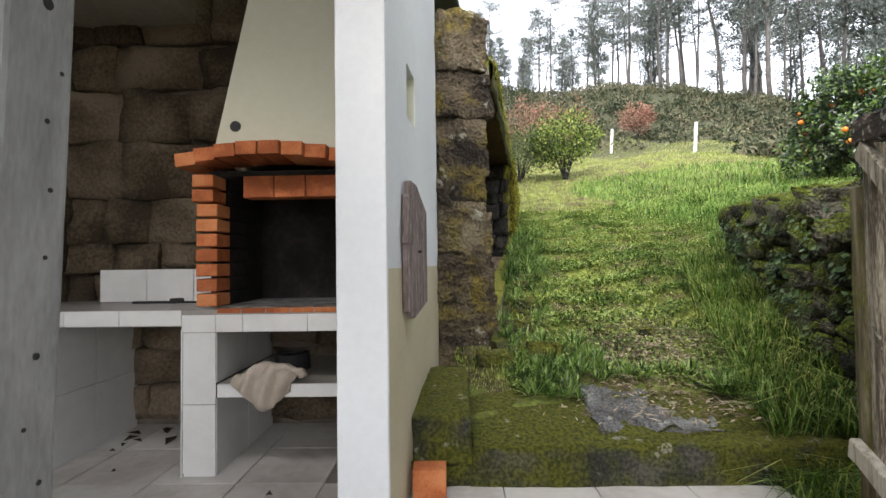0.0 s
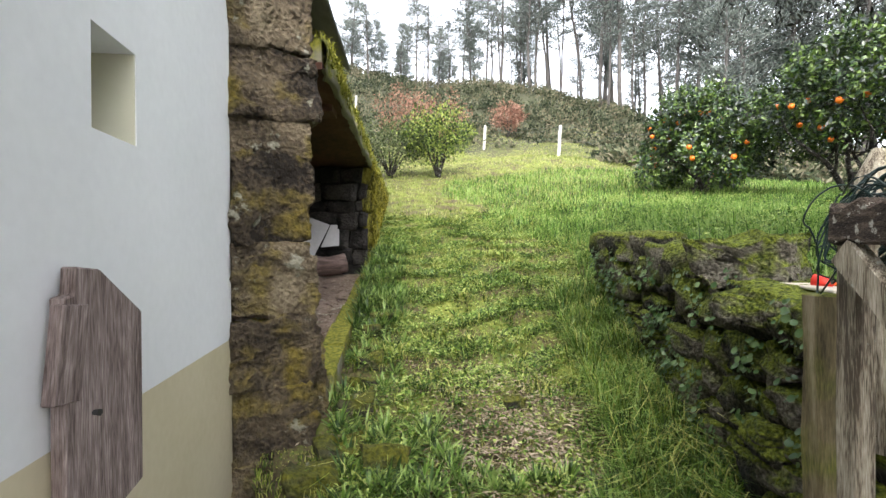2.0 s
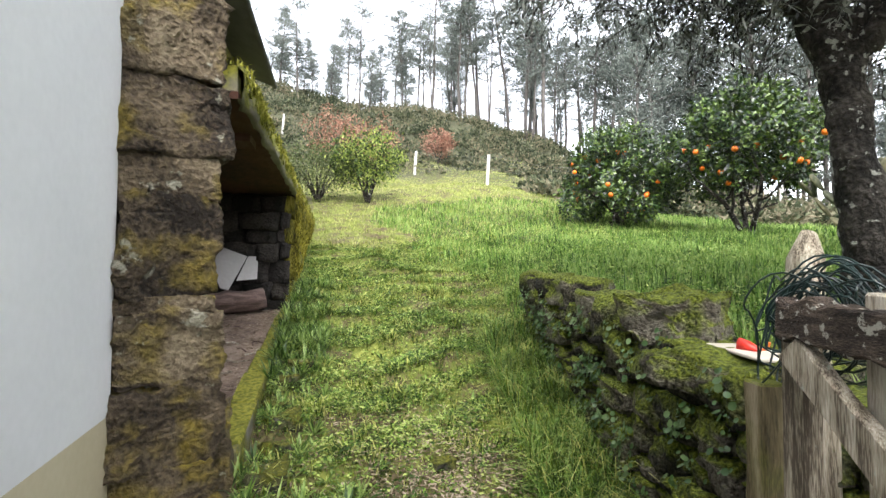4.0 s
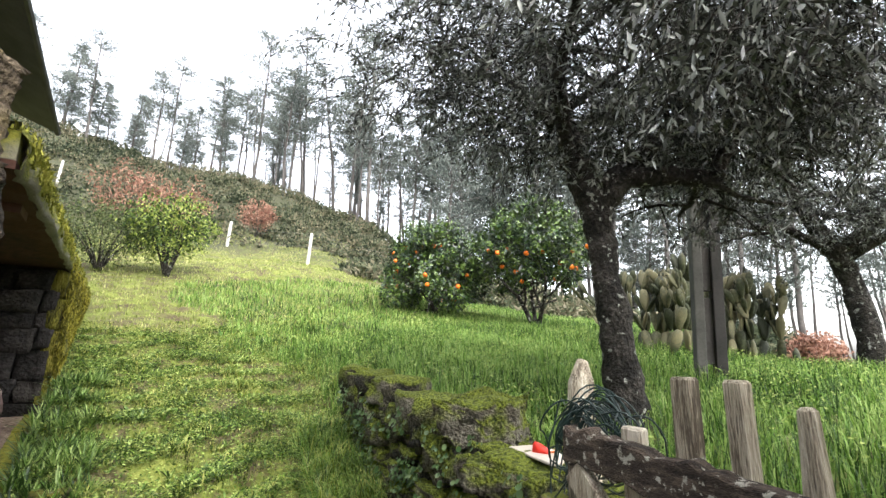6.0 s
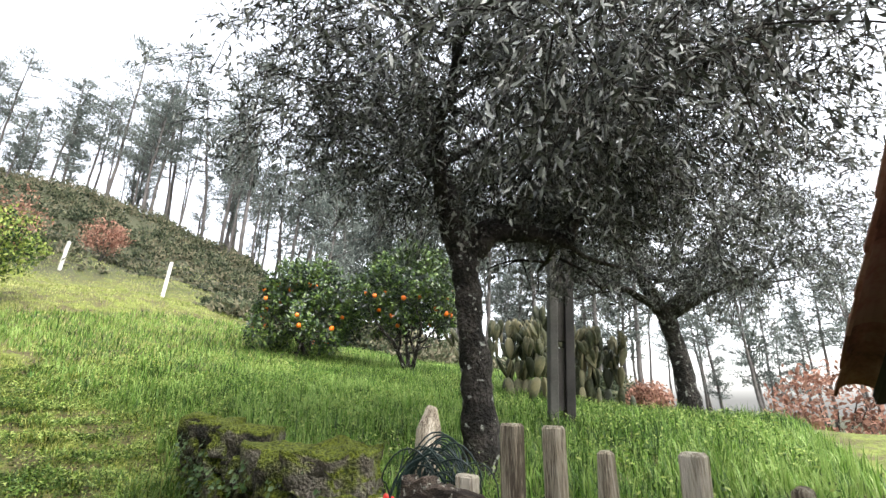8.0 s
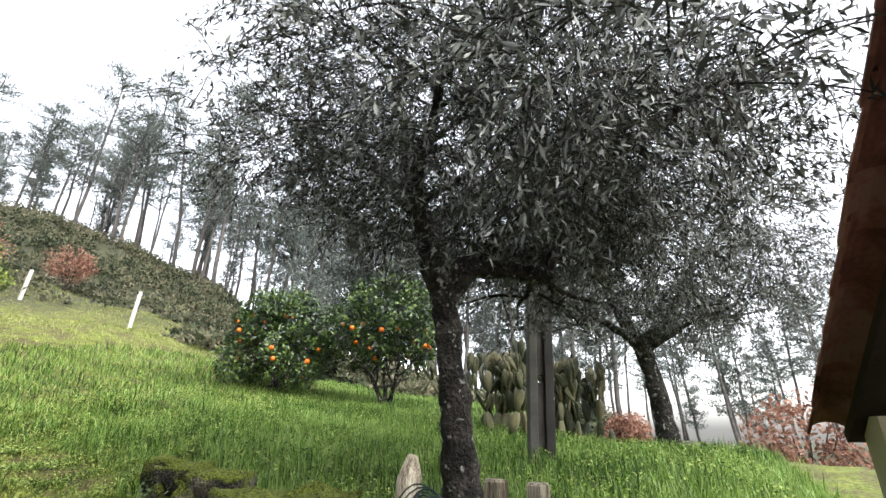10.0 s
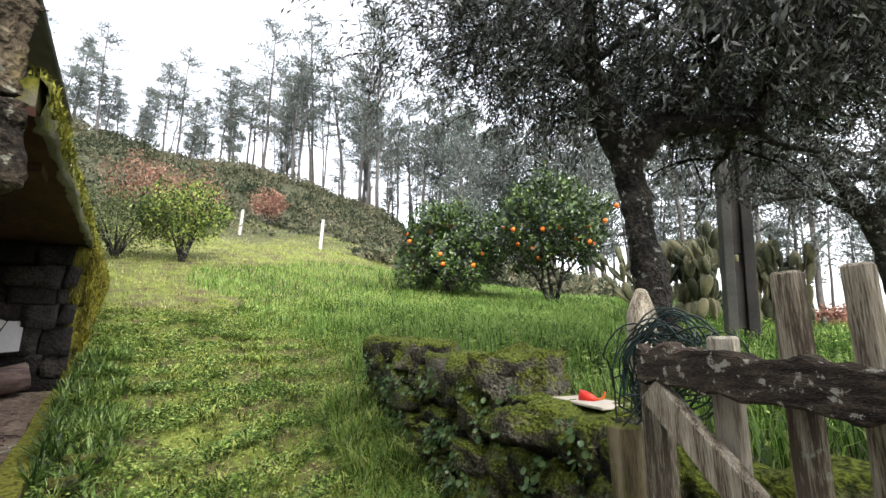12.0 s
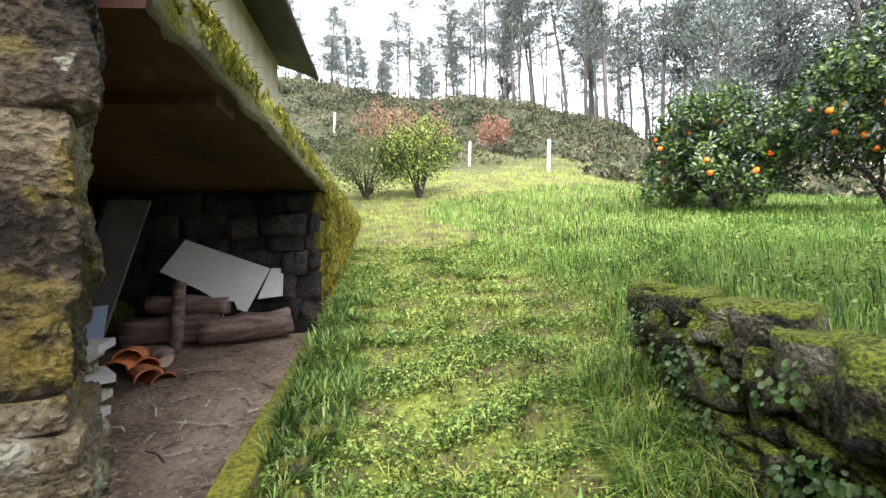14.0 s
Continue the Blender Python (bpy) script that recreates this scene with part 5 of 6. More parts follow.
scatter("lane_grass", "short trodden turf of the lane with mossy gaps", M_short, 0.0, 5.5, 2.9, 9.5, 5400, 0.05, 0.0055, 1.0, 1, on_lane)
scatter("lane_tufts", "longer tufts of grass along the lane", M_grass, 0.3, 3.2, 2.75, 7, 800, 0.12, 0.006, 1.3, 2, lambda X, Y, nr: on_lane(X, Y, nr) & ((clump(X, Y, 4.0, 2) > 0.45) | (X > wallx(Y) - 0.38)))
scatter("terrace_grass", "tall lush grass of the garden terrace", M_grass, 2.0, 9.5, 0.3, 7.5, 1700, 0.22, 0.008, 0.9, 3, on_terrace)
scatter("meadow_grass", "lush meadow grass round the orange trees", M_grass, 2.6, 17, 7.0, 13, 420, 0.20, 0.013, 0.9, 4, lambda X, Y, nr: on_terrace(X, Y, nr) & (Y < 12.5 + 0.15 * X))
scatter("far_meadow_grass", "grass of the terrace running to its brow", M_grass, 9.0, 20, -5, 8, 260, 0.22, 0.016, 0.9, 6, lambda X, Y, nr: X > -1)
scatter("hill_grass", "pale grazed grass of the mound and slope", M_pale, -1.0, 20, 9.0, 26, 300, 0.085, 0.016, 0.8, 5, lambda X, Y, nr: X > 1.0 + 0.1 * Y - 0.4)


# broad-leaved weeds: rosettes with long leaves, and small clover-like leaves
def rosettes(name, label, spots, seed, count, length, width, material, upright=0.5):
    nr = np.random.default_rng(seed)
    C, D, N, L = [], [], [], []
    for x, y in spots:
        z = gz(x, y)
        s = nr.uniform(0.6, 1.2)
        for k in range(count):
            a = nr.uniform(0, 2 * np.pi)
            e = nr.uniform(0.1, 1.0) * upright
            d = np.array([np.cos(a) * np.cos(e), np.sin(a) * np.cos(e), np.sin(e)])
            l = length * s * nr.uniform(0.6, 1.2)
            C.append(np.array([x, y, z + 0.012]) + d * l * 0.52)
            D.append(d)
            N.append(np.array([-d[0] * 0.5, -d[1] * 0.5, 1.0]))
            L.append(l)
    L = np.array(L)
    V, F = leaves(np.array(C), np.array(D), np.array(N), L, L * width, 0.25)
    ob = np_mesh(name, V, F, material)
    tagged(ob, label, "weeds", kind="stuff")


nr = np.random.default_rng(20)
# tussocks of coarser grass standing out of the turf
X, Y = nr.uniform(0.4, 3.6, 1300), nr.uniform(3.0, 9.0, 1300)
k = on_lane(X, Y, nr) & ~worn(X, Y) & (nr.uniform(0, 1, 1300) < 0.85 - 0.06 * (Y - 3))
X, Y = np.repeat(X[k], 26), np.repeat(Y[k], 26)
size = np.repeat(nr.uniform(0.5, 1.2, int(k.sum())), 26)
X, Y = X + nr.normal(0, 0.028, len(X)) * size, Y + nr.normal(0, 0.028, len(Y)) * size
V, F = blades(np.stack([X, Y, land(X, Y) - 0.01], 1), 0.115 * size * nr.uniform(0.4, 1.2, len(X)), 0.008, nr.uniform(0.3, 1.5, len(X)), nr)
tagged(np_mesh("tussocks", V, F, M_short), "tussocks of coarse grass dotted over the lane", "grass", kind="stuff")
nr = np.random.default_rng(21)
X, Y = nr.uniform(0.35, 3.0, 1300), nr.uniform(2.8, 8.5, 1300)
ok = on_lane(X, Y, nr) & ~worn(X, Y)
rosettes("weed_rosettes", "dandelion-like rosettes scattered in the turf", list(zip(X[ok], Y[ok])), 22, 10, 0.07, 0.2, M_weed, 0.8)
X, Y = nr.uniform(0.4, 2.4, 420), 2.80 + 0.8 * nr.uniform(0, 1, 420) ** 1.6
rosettes("step_weeds", "lush broad weeds behind the stone step", [(x, y) for x, y in zip(X, Y) if x < 1.95 and not (0.75 < x < 1.5 and y < 2.98) and not worn(x, y)], 23, 20, 0.115, 0.10, M_weed, 1.25)
X, Y = nr.uniform(0.2, 3.8, 420), nr.uniform(3.5, 7.2, 420)
rosettes("edge_weeds", "dark strap-leaved weeds along the shelter's kerb", [(0.38 + 0.175 * (y - 3.65) + 0.12 * (x - 0.5), y) for k, (x, y) in enumerate(zip(X, Y)) if y > 4.7 or k % 3 == 0], 24, 18, 0.13, 0.085, M_weed, 1.25)
n = 170000
X, Y = nr.uniform(0.35, 4.6, n), nr.uniform(2.75, 9.0, n)
k = on_lane(X, Y, nr)
X, Y = X[k], Y[k]
C = np.stack([X, Y, land(X, Y) + nr.uniform(0.01, 0.06, len(X))], 1)
V, F = leaves(C, nr.normal(0, 1, C.shape) * np.array([1, 1, 0.3]), np.array([0, 0, 1.0]) + nr.normal(0, 0.45, C.shape), 0.024 * nr.uniform(0.6, 1.6, len(C)), 0.015)
tagged(np_mesh("clover", V, F, M_clover), "small clover leaves low in the turf", "weeds", kind="stuff")
n = 46000
X, Y = nr.uniform(2.0, 9.0, n), nr.uniform(0.6, 10.0, n)
k = on_terrace(X, Y, nr) & (clump(X, Y, 2.6, 5) + nr.normal(0, 0.4, n) > 0.0)
X, Y = X[k], Y[k]
C = np.stack([X, Y, land(X, Y) + nr.uniform(0.05, 0.19, len(X))], 1)
V, F = leaves(C, nr.normal(0, 1, C.shape) * np.array([1, 1, 0.4]), np.array([0, 0, 1.0]) + nr.normal(0, 0.5, C.shape), 0.034 * nr.uniform(0.6, 1.5, len(C)), 0.016)
tagged(np_mesh("meadow_weeds", V, F, M_clover), "small bright weed leaves among the terrace grass", "weeds", kind="stuff")
# larger leafy weeds that stand out of the turf here and there
X, Y = nr.uniform(0.45, 2.9, 130), nr.uniform(3.1, 7.5, 130)
ok = on_lane(X, Y, nr) & ~worn(X, Y)
rosettes("lane_weeds", "leafy upright weeds in loose patches on the lane", list(zip(X[ok], Y[ok])), 27, 15, 0.10, 0.17, M_weed, 1.0)
n = 5200
X, Y = nr.normal(1.4, 0.38, n), nr.normal(3.35, 0.42, n)
k = (Y > 2.42) & (X > 0.2) & (X < np.interp(Y, WALL_Y, WALL_X))
X, Y = X[k], Y[k]
Z = np.maximum(land(X, Y), np.where((Y < 3.0), 0.255, 0)) + 0.012
C = np.stack([X, Y, Z + nr.uniform(0, 0.02, len(X))], 1)
V, F = leaves(C, nr.normal(0, 1, C.shape) * np.array([1, 1, 0.15]), np.array([0, 0, 1.0]) + nr.normal(0, 0.3, C.shape), 0.05 * nr.uniform(0.5, 1.4, len(C)), 0.011)
tagged(np_mesh("leaf_litter", V, F, M_litter), "dry fallen olive leaves and straw on bare soil", "leaf litter", kind="stuff")

# plants rooted in the garden wall: round pennywort leaves and hanging grass
C, N = [], []
rw2 = np.random.default_rng(31)
for k in range(120):
    t = rw2.uniform(0.9, 5.999)
    i = int(t)
    a = WP[i].lerp(WP[i + 1], t - i)
    d = (WP[i + 1] - WP[i]).normalized()
    face = Vector((-d.y, d.x, 0))
    zb = gz(a.x - 0.2, max(a.y, 2.5))
    z = rw2.uniform(zb + 0.05, wall_top(a.y)) if a.y > 2 else rw2.uniform(0.3, 1.15)
    for j in range(rw2.integers(6, 19)):
        c = a + face * rw2.uniform(0.03, 0.09) + d * rw2.normal(0, 0.036)
        C.append((c.x, c.y, z + rw2.normal(0, 0.034)))
        N.append((face.x + rw2.normal(0, 0.4), face.y + rw2.normal(0, 0.4), 0.7 + rw2.normal(0, 0.3)))
C, N = np.array(C), unit(np.array(N))
# each leaf a six-sided disc, slightly dished
S = unit(np.cross(N, np.array([0.3, 0.2, 1.0])))
T = np.cross(N, S)
R = rw2.uniform(0.006, 0.018, (len(C), 1))
ring = [C + (S * math.cos(a) + T * math.sin(a)) * R for a in np.arange(8) * math.pi / 4]
V = np.stack([C - N * R * 0.25] + ring, 1).reshape(-1, 3)
b = np.arange(len(C))[:, None] * 9
F = np.concatenate([b + [0, 1 + k, 1 + (k + 1) % 8] for k in range(8)], 0)
M_penny = mat("pennywort_leaf", [(0.035, 0.08, 0.02), (0.06, 0.115, 0.035), (0.13, 0.19, 0.08)], 3, 30, 0.4, 0, island=0.5, translucent=0.25, spec=0.5)
tagged(np_mesh("wall_pennywort", V, F, M_penny), "round-leaved pennywort growing from the wall joints", "wall plants", kind="stuff")
P = []
for k in range(8500):
    t = rw2.uniform(1.2, 5.999)
    i = int(t)
    a = WP[i].lerp(WP[i + 1], t - i)
    d = (WP[i + 1] - WP[i]).normalized()
    face = Vector((-d.y, d.x, 0))
    c = a + face * (0.04 + 0.42 * rw2.uniform(0, 1) ** 1.6)
    P.append((c.x, c.y, gz(c.x, c.y) - 0.01))
V, F = blades(np.array(P[::3]), 0.34 * rw2.uniform(0.3, 1.3, len(P[::3])), 0.006, rw2.uniform(0.5, 1.6, len(P[::3])), rw2)
tagged(np_mesh("wall_foot_straw", V, F, M_short), "pale arching grass blades at the foot of the wall", "grass", kind="stuff")
V, F = blades(np.array(P), 0.26 * rw2.uniform(0.3, 1.35, len(P)), 0.007, rw2.uniform(0.4, 1.4, len(P)), rw2)
tagged(np_mesh("wall_foot_grass", V, F, M_grass), "long grass leaning out at the foot of the wall", "grass", kind="stuff")
# moss cushions on the wall's top and the step
P, H = [], []
for k in range(5200):
    t = rw2.uniform(2.6, 5.999)
    i = int(t)
    a = WP[i].lerp(WP[i + 1], t - i)
    d = (WP[i + 1] - WP[i]).normalized()
    c = a - Vector((-d.y, d.x, 0)) * rw2.uniform(0.10, 0.50)
    P.append((c.x, c.y, max(gz(c.x + 0.3, c.y), wall_top(c.y)) - 0.05))
V, F = blades(np.array(P), 0.11 * rw2.uniform(0.4, 1.3, len(P)), 0.008, rw2.uniform(0.4, 1.2, len(P)), rw2)
tagged(np_mesh("wall_top_grass", V, F, M_grass), "grass creeping over the top of the wall", "grass", kind="stuff")

# stones half sunk in the lane's edge
for x, y, sx, sy in ((0.42, 3.42, 0.26, 0.18), (0.62, 3.30, 0.20, 0.15), (0.52, 3.75, 0.24, 0.20), (0.66, 4.2, 0.16, 0.13), (0.80, 4.9, 0.18, 0.12), (0.30, 3.22, 0.22, 0.16), (0.58, 4.45, 0.17, 0.12), (0.56, 4.02, 0.18, 0.15), (0.70, 4.68, 0.13, 0.10), (1.45, 3.62, 0.12, 0.09)):
    st = thing("embedded_stone", "grey flat stone half sunk in the turf", "stone", (x, y, gz(x, y) + 0.028), group="stones in the lane")
    part("rock", stone((sx, sy, 0.09), x * 11 + y, 0.35, 7), M_slabstone, st, smooth=True)

# ---- gate and picket fence ----
G0, G1 = Vector((1.565, 1.983, 0)), Vector((1.305, 1.154, 0))
GD = (G1 - G0).normalized()
GN = Vector((GD.y, -GD.x, 0))
if GN.x > 0:
    GN = -GN
gate = thing("picket_gate", "weathered grey picket gate with lichened rail and brace", "gate", (G0.x, G0.y, 0))
rg = random.Random(4)
GM = Matrix(((GD.x, GN.x, 0, 0), (GD.y, GN.y, 0, 0), (0, 0, 1, 0), (0, 0, 0, 1)))


def plank(s0, s1, out, thick, z0, z1, lean=0.0, top="flat", seed=0, splits=7):
    """An upright weathered board: uneven edges, worn top."""
    bm = bmesh.new()
    rr = random.Random(seed)
    rows = []
    for k in range(splits + 1):
        f = k / splits
        z = z0 + (z1 - z0) * f
        sh = lean * f
        w0, w1 = s0 + sh + rr.gauss(0, 0.003), s1 + sh + rr.gauss(0, 0.003)
        rows.append([(w0, out), (w1, out), (w1, out - thick), (w0, out - thick)])
        zs = [z] * 4
        if k == splits and top == "slant":
            zs = [z, z - 0.05, z - 0.05, z]
        if k == splits and top == "point":
            m0 = (w0 + w1) / 2
            rows[-1] = [(m0 - 0.012, out), (m0 + 0.012, out), (m0 + 0.012, out - thick), (m0 - 0.012, out - thick)]
        rows[-1] = [bm.verts.new(GM @ Vector((a, b, c))) for (a, b), c in zip(rows[-1], zs)]
    for a, b in zip(rows, rows[1:]):
        for k in range(4):
            bm.faces.new((a[k], a[(k + 1) % 4], b[(k + 1) % 4], b[k]))
    bm.faces.new(rows[0][::-1])
    bm.faces.new(rows[-1])
    bmesh.ops.recalc_face_normals(bm, faces=bm.faces[:])
    bmesh.ops.bevel(bm, geom=[e for e in bm.edges if e.calc_face_angle(0) > 0.8], offset=0.006, segments=1, affect="EDGES")
    return bm


def bar(s0, z0, s1, z1, out, wide, thick, seed=0, wear=0.0025):
    """A sloping or level board between two points of the gate's plane."""
    d = Vector((s1 - s0, 0, z1 - z0))
    L = d.length
    m = GM @ Matrix.Translation((s0, out, z0)) @ Matrix.Rotation(-math.atan2(z1 - z0, s1 - s0), 4, "Y")
    bm = bmesh.new()
    rr = random.Random(seed)
    rows = []
    n = 44 if wear > 0.003 else 14
    for k in range(n + 1):
        x = L * k / n
        a, b = rr.gauss(0, wear), rr.gauss(0, wear) - (0.012 if rr.random() < wear * 25 else 0)
        rows.append([bm.verts.new(m @ Vector(p)) for p in ((x, 0, -wide / 2 + a), (x, 0, wide / 2 + b), (x, -thick, wide / 2 + b), (x, -thick, -wide / 2 + a))])
    for a, b in zip(rows, rows[1:]):
        for k in range(4):
            bm.faces.new((a[k], a[(k + 1) % 4], b[(k + 1) % 4], b[k]))
    bm.faces.new(rows[0][::-1])
    bm.faces.new(rows[-1])
    bmesh.ops.recalc_face_normals(bm, faces=bm.faces[:])
    bmesh.ops.bevel(bm, geom=[e for e in bm.edges if e.calc_face_angle(0) > 0.8], offset=0.006, segments=1, affect="EDGES")
    return bm


part("rail", bar(0.125, 1.512, 1.36, 1.425, 0.045, 0.09, 0.055, 3, 0.0045), M_rail, gate, "dark top rail flecked with lichen")
part("brace", bar(0.15, 1.452, 0.87, 0.76, 0.042, 0.075, 0.035, 4), M_wood, gate, "diagonal brace")
part("lower_rail", bar(0.0, 0.33, 0.95, 0.10, 0.040, 0.085, 0.04, 5), M_wood, gate)
for s, w, z1, top, lean in ((0.04, 0.078, 1.47, "flat", 0.01), (0.55, 0.06, 1.49, "flat", 0.0)):
    part("upright", plank(s + 0.035, s + 0.035 + w * 0.85, -0.002, 0.045, 0.06, z1, lean, top, int(s * 100)), M_wood, gate)
for s, w, z1, top in ((0.28, 0.085, 1.575, "flat"), (0.43, 0.08, 1.70, "flat"), (0.548, 0.062, 1.70, "flat"), (0.665, 0.075, 1.66, "point"), (0.835, 0.062, 1.67, "flat"), (0.96, 0.09, 1.635, "point"), (1.12, 0.08, 1.62, "flat")):
    part("picket", plank(s - 0.045, s - 0.055 + w * 0.85, -0.004, 0.035, 0.05, z1, 0.055 + rg.uniform(-0.01, 0.01), top, int(s * 1000)), M_wood, gate)
post_a = thing("fence_stake", "old grey lichened stake behind the garden wall", "stake", (1.83, 1.99, 0.9))
bm = tube([(0, 0, 0), (0.01, 0, 0.3), (-0.01, 0.01, 0.6), (0.0, 0.01, 0.75), (0.02, 0.01, 0.82)], [0.055, 0.052, 0.048, 0.044, 0.02], 9)
for v in bm.verts:
    v.co += noise.noise_vector(v.co * 14) * 0.008
part("shaft", bm, M_wood, post_a, smooth=True)
stake = thing("mossy_stake", "short mossy stake beside the gate and wall", "stake", (G0.x, G0.y, 0))
part("shaft", plank(-0.06, 0.01, -0.02, 0.07, 0.0, 1.335, 0.0, "flat", 77), mat("mossy_stake_wood", [(0.05, 0.04, 0.02), (0.16, 0.13, 0.07), (0.30, 0.25, 0.17)], 4, 40, 0.9, 0.5, stretch=(7, 7, 0.8), moss=MOSS, cover=0.44), stake)

# coil of cable hung over the gate's end
coil = thing("cable_coil", "loose coil of dark green cable hung on the gate", "cable", (0, 0, 0))
rc = random.Random(8)
cen = G0 + GD * 0.095
for k in range(34):
    w, h = rc.uniform(0.07, 0.135), rc.uniform(0.08, 0.15)
    tilt = rc.uniform(-0.25, 0.25)
    cx, cz = rc.uniform(-0.06, 0.05), 1.545 + rc.uniform(-0.05, 0.02)
    off = rc.uniform(-0.16, -0.05)
    pts = []
    for j in range(29):
        a = 2 * math.pi * j / 28
        u = math.cos(a) * w + cx
        v = math.sin(a) * h
        if v > 0:
            v *= 0.55
        else:
            v *= 1.15
            u -= 0.10 * (v / h) ** 2 * 0.6
        o = off + tilt * u + 0.03 * math.sin(a * 2 + k)
        p = cen + GD * u + GN * o
        pts.append((p.x, p.y, cz + v + 0.02 * math.sin(a * 3 + k)))
    part("loop", tube(pts, [0.0026] * 29, 5), M_hose, coil)
tail = [cen + GD * (0.35 + 0.02 * j) + GN * -0.08 for j in range(8)]
part("loop", tube([(p.x, p.y, 1.47 - 0.06 * math.sin(j / 7 * 3.1)) for j, p in enumerate(tail)], [0.0033] * 8, 5), M_hose, coil)

# flat board with a red plastic scrap on the wall's ledge
brd = thing("chopping_board", "pale flat board lying on the mossy wall ledge", "board", (2.24, 2.41, 1.290))
bm = box((-0.09, -0.17, 0), (0.08, 0.20, 0.012), 0.003, pose(0, 0, 0, 0, 0, -25))
part("board", bm, mat("pale_board", [(0.42, 0.38, 0.32), (0.55, 0.50, 0.43)], 4, 40, 0.8, 0.2), brd)
redt = thing("plastic_scoop", "torn red plastic scoop with an orange handle", "plastic scoop", (2.235, 2.435, 1.304))
bm = bmesh.new()
rows = []
for k in range(7):
    a = math.pi * k / 6
    rows.append([bm.verts.new((math.cos(a) * r0 - 0.0, y0, math.sin(a) * h0)) for r0, y0, h0 in ((0.030, 0.045, 0.055), (0.028, 0.0, 0.045), (0.018, -0.05, 0.018))])
for a, b in zip(rows, rows[1:]):
    for k in range(2):
        bm.faces.new((a[k], b[k], b[k + 1], a[k + 1]))
bw = part("bowl", bm, M_red, redt, "red plastic bowl", smooth=True)
bw.modifiers.new("thick", "SOLIDIFY").thickness = 0.004
redt.scale = (0.8, 0.8, 0.8)
part("handle", tube([(0, -0.05, 0.008), (0.0, -0.085, 0.015), (0.0, -0.10, 0.05)], [0.006, 0.007, 0.006], 6), M_orangeplastic, redt, "orange handle")

# ---- concrete power pole, cactus, fence on the hill ----
pole = thing("concrete_pole", "grey concrete power pole with slotted web", "power pole", (5.72, 2.68, gz(5.72, 2.68) - 0.1))
pa = radians(61)
pm = pose(0, 0, 0, 0, 0, -math.degrees(pa)) @ Matrix.Rotation(radians(3), 4, "Y")
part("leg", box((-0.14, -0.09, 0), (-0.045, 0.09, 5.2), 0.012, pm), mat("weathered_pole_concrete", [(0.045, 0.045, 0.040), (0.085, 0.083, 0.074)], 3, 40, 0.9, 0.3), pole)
# this leg has a darker concrete than the other
part("leg", box((0.045, -0.06, 0), (0.15, 0.12, 5.2), 0.012, pm), mat("dark_pole_concrete", [(0.016, 0.015, 0.014), (0.034, 0.032, 0.029)], 3, 40, 0.9, 0.3), pole, "darker leg")
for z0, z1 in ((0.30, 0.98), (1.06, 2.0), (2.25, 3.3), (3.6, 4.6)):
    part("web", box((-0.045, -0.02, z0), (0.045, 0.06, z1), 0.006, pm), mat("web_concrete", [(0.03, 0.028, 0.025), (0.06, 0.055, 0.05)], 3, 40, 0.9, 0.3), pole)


def pad_mesh(seed):
    bm = bmesh.new()
    bmesh.ops.create_icosphere(bm, subdivisions=2, radius=1.0)
    for v in bm.verts:
        z = v.co.z
        w = 0.18 + 0.07 * z
        v.co = Vector((v.co.x * w, v.co.y * 0.09, (z + 1) * 0.5)) + noise.noise_vector(v.co * 2 + Vector((seed, 0, 0))) * 0.03
    me = bpy.data.meshes.new("pad")
    bm.to_mesh(me)
    bm.free()
    me.materials.append(M_cactus)
    me.polygons.foreach_set("use_smooth", [True] * len(me.polygons))
    return me


pads = [pad_mesh(k) for k in range(3)]


def cactus(base, height, wide, seed, budget):
    rng = random.Random(seed)
    c = thing("prickly_pear", "tall clump of prickly pear cactus pads", "cactus", base, group="prickly pears")
    count = 0
    tips = [(Vector((rng.gauss(0, wide * 0.45), rng.gauss(0, wide * 0.45), 0)), Vector((rng.gauss(0, 0.3), rng.gauss(0, 0.3), 1)), 0.40) for k in range(max(5, budget // 16))]
    while tips and count < budget:
        p, d, s = tips.pop(0)
        d = Vector((d.x * 0.6, d.y * 0.6, max(d.z, 0.65))).normalized()
        ob = new("pad", pads[rng.randrange(3)])
        ob.parent = c
        q = d.to_track_quat("Z", "Y").to_matrix().to_4x4() @ Matrix.Rotation(rng.uniform(0, 6.28), 4, "Z")
        ob.matrix_basis = Matrix.Translation(p) @ q @ Matrix.Scale(s, 4)
        count += 1
        e = p + d * s * 0.93
        if e.z < height:
            for k in range(rng.choice((1, 2, 2, 3))):
                tips.append((e, d + Vector((rng.gauss(0, 0.5), rng.gauss(0, 0.5), rng.gauss(0.4, 0.3))), s * rng.uniform(0.8, 1.02)))
    return c


cactus((7.9, 3.95, gz(7.9, 3.95) - 0.05), 2.3, 0.85, 3, 300)
cactus((8.7, 3.1, gz(8.7, 3.1) - 0.05), 1.9, 0.7, 4, 160)
cactus((9.6, 2.9, gz(9.6, 2.9) - 0.05), 0.35, 0.5, 6, 18)

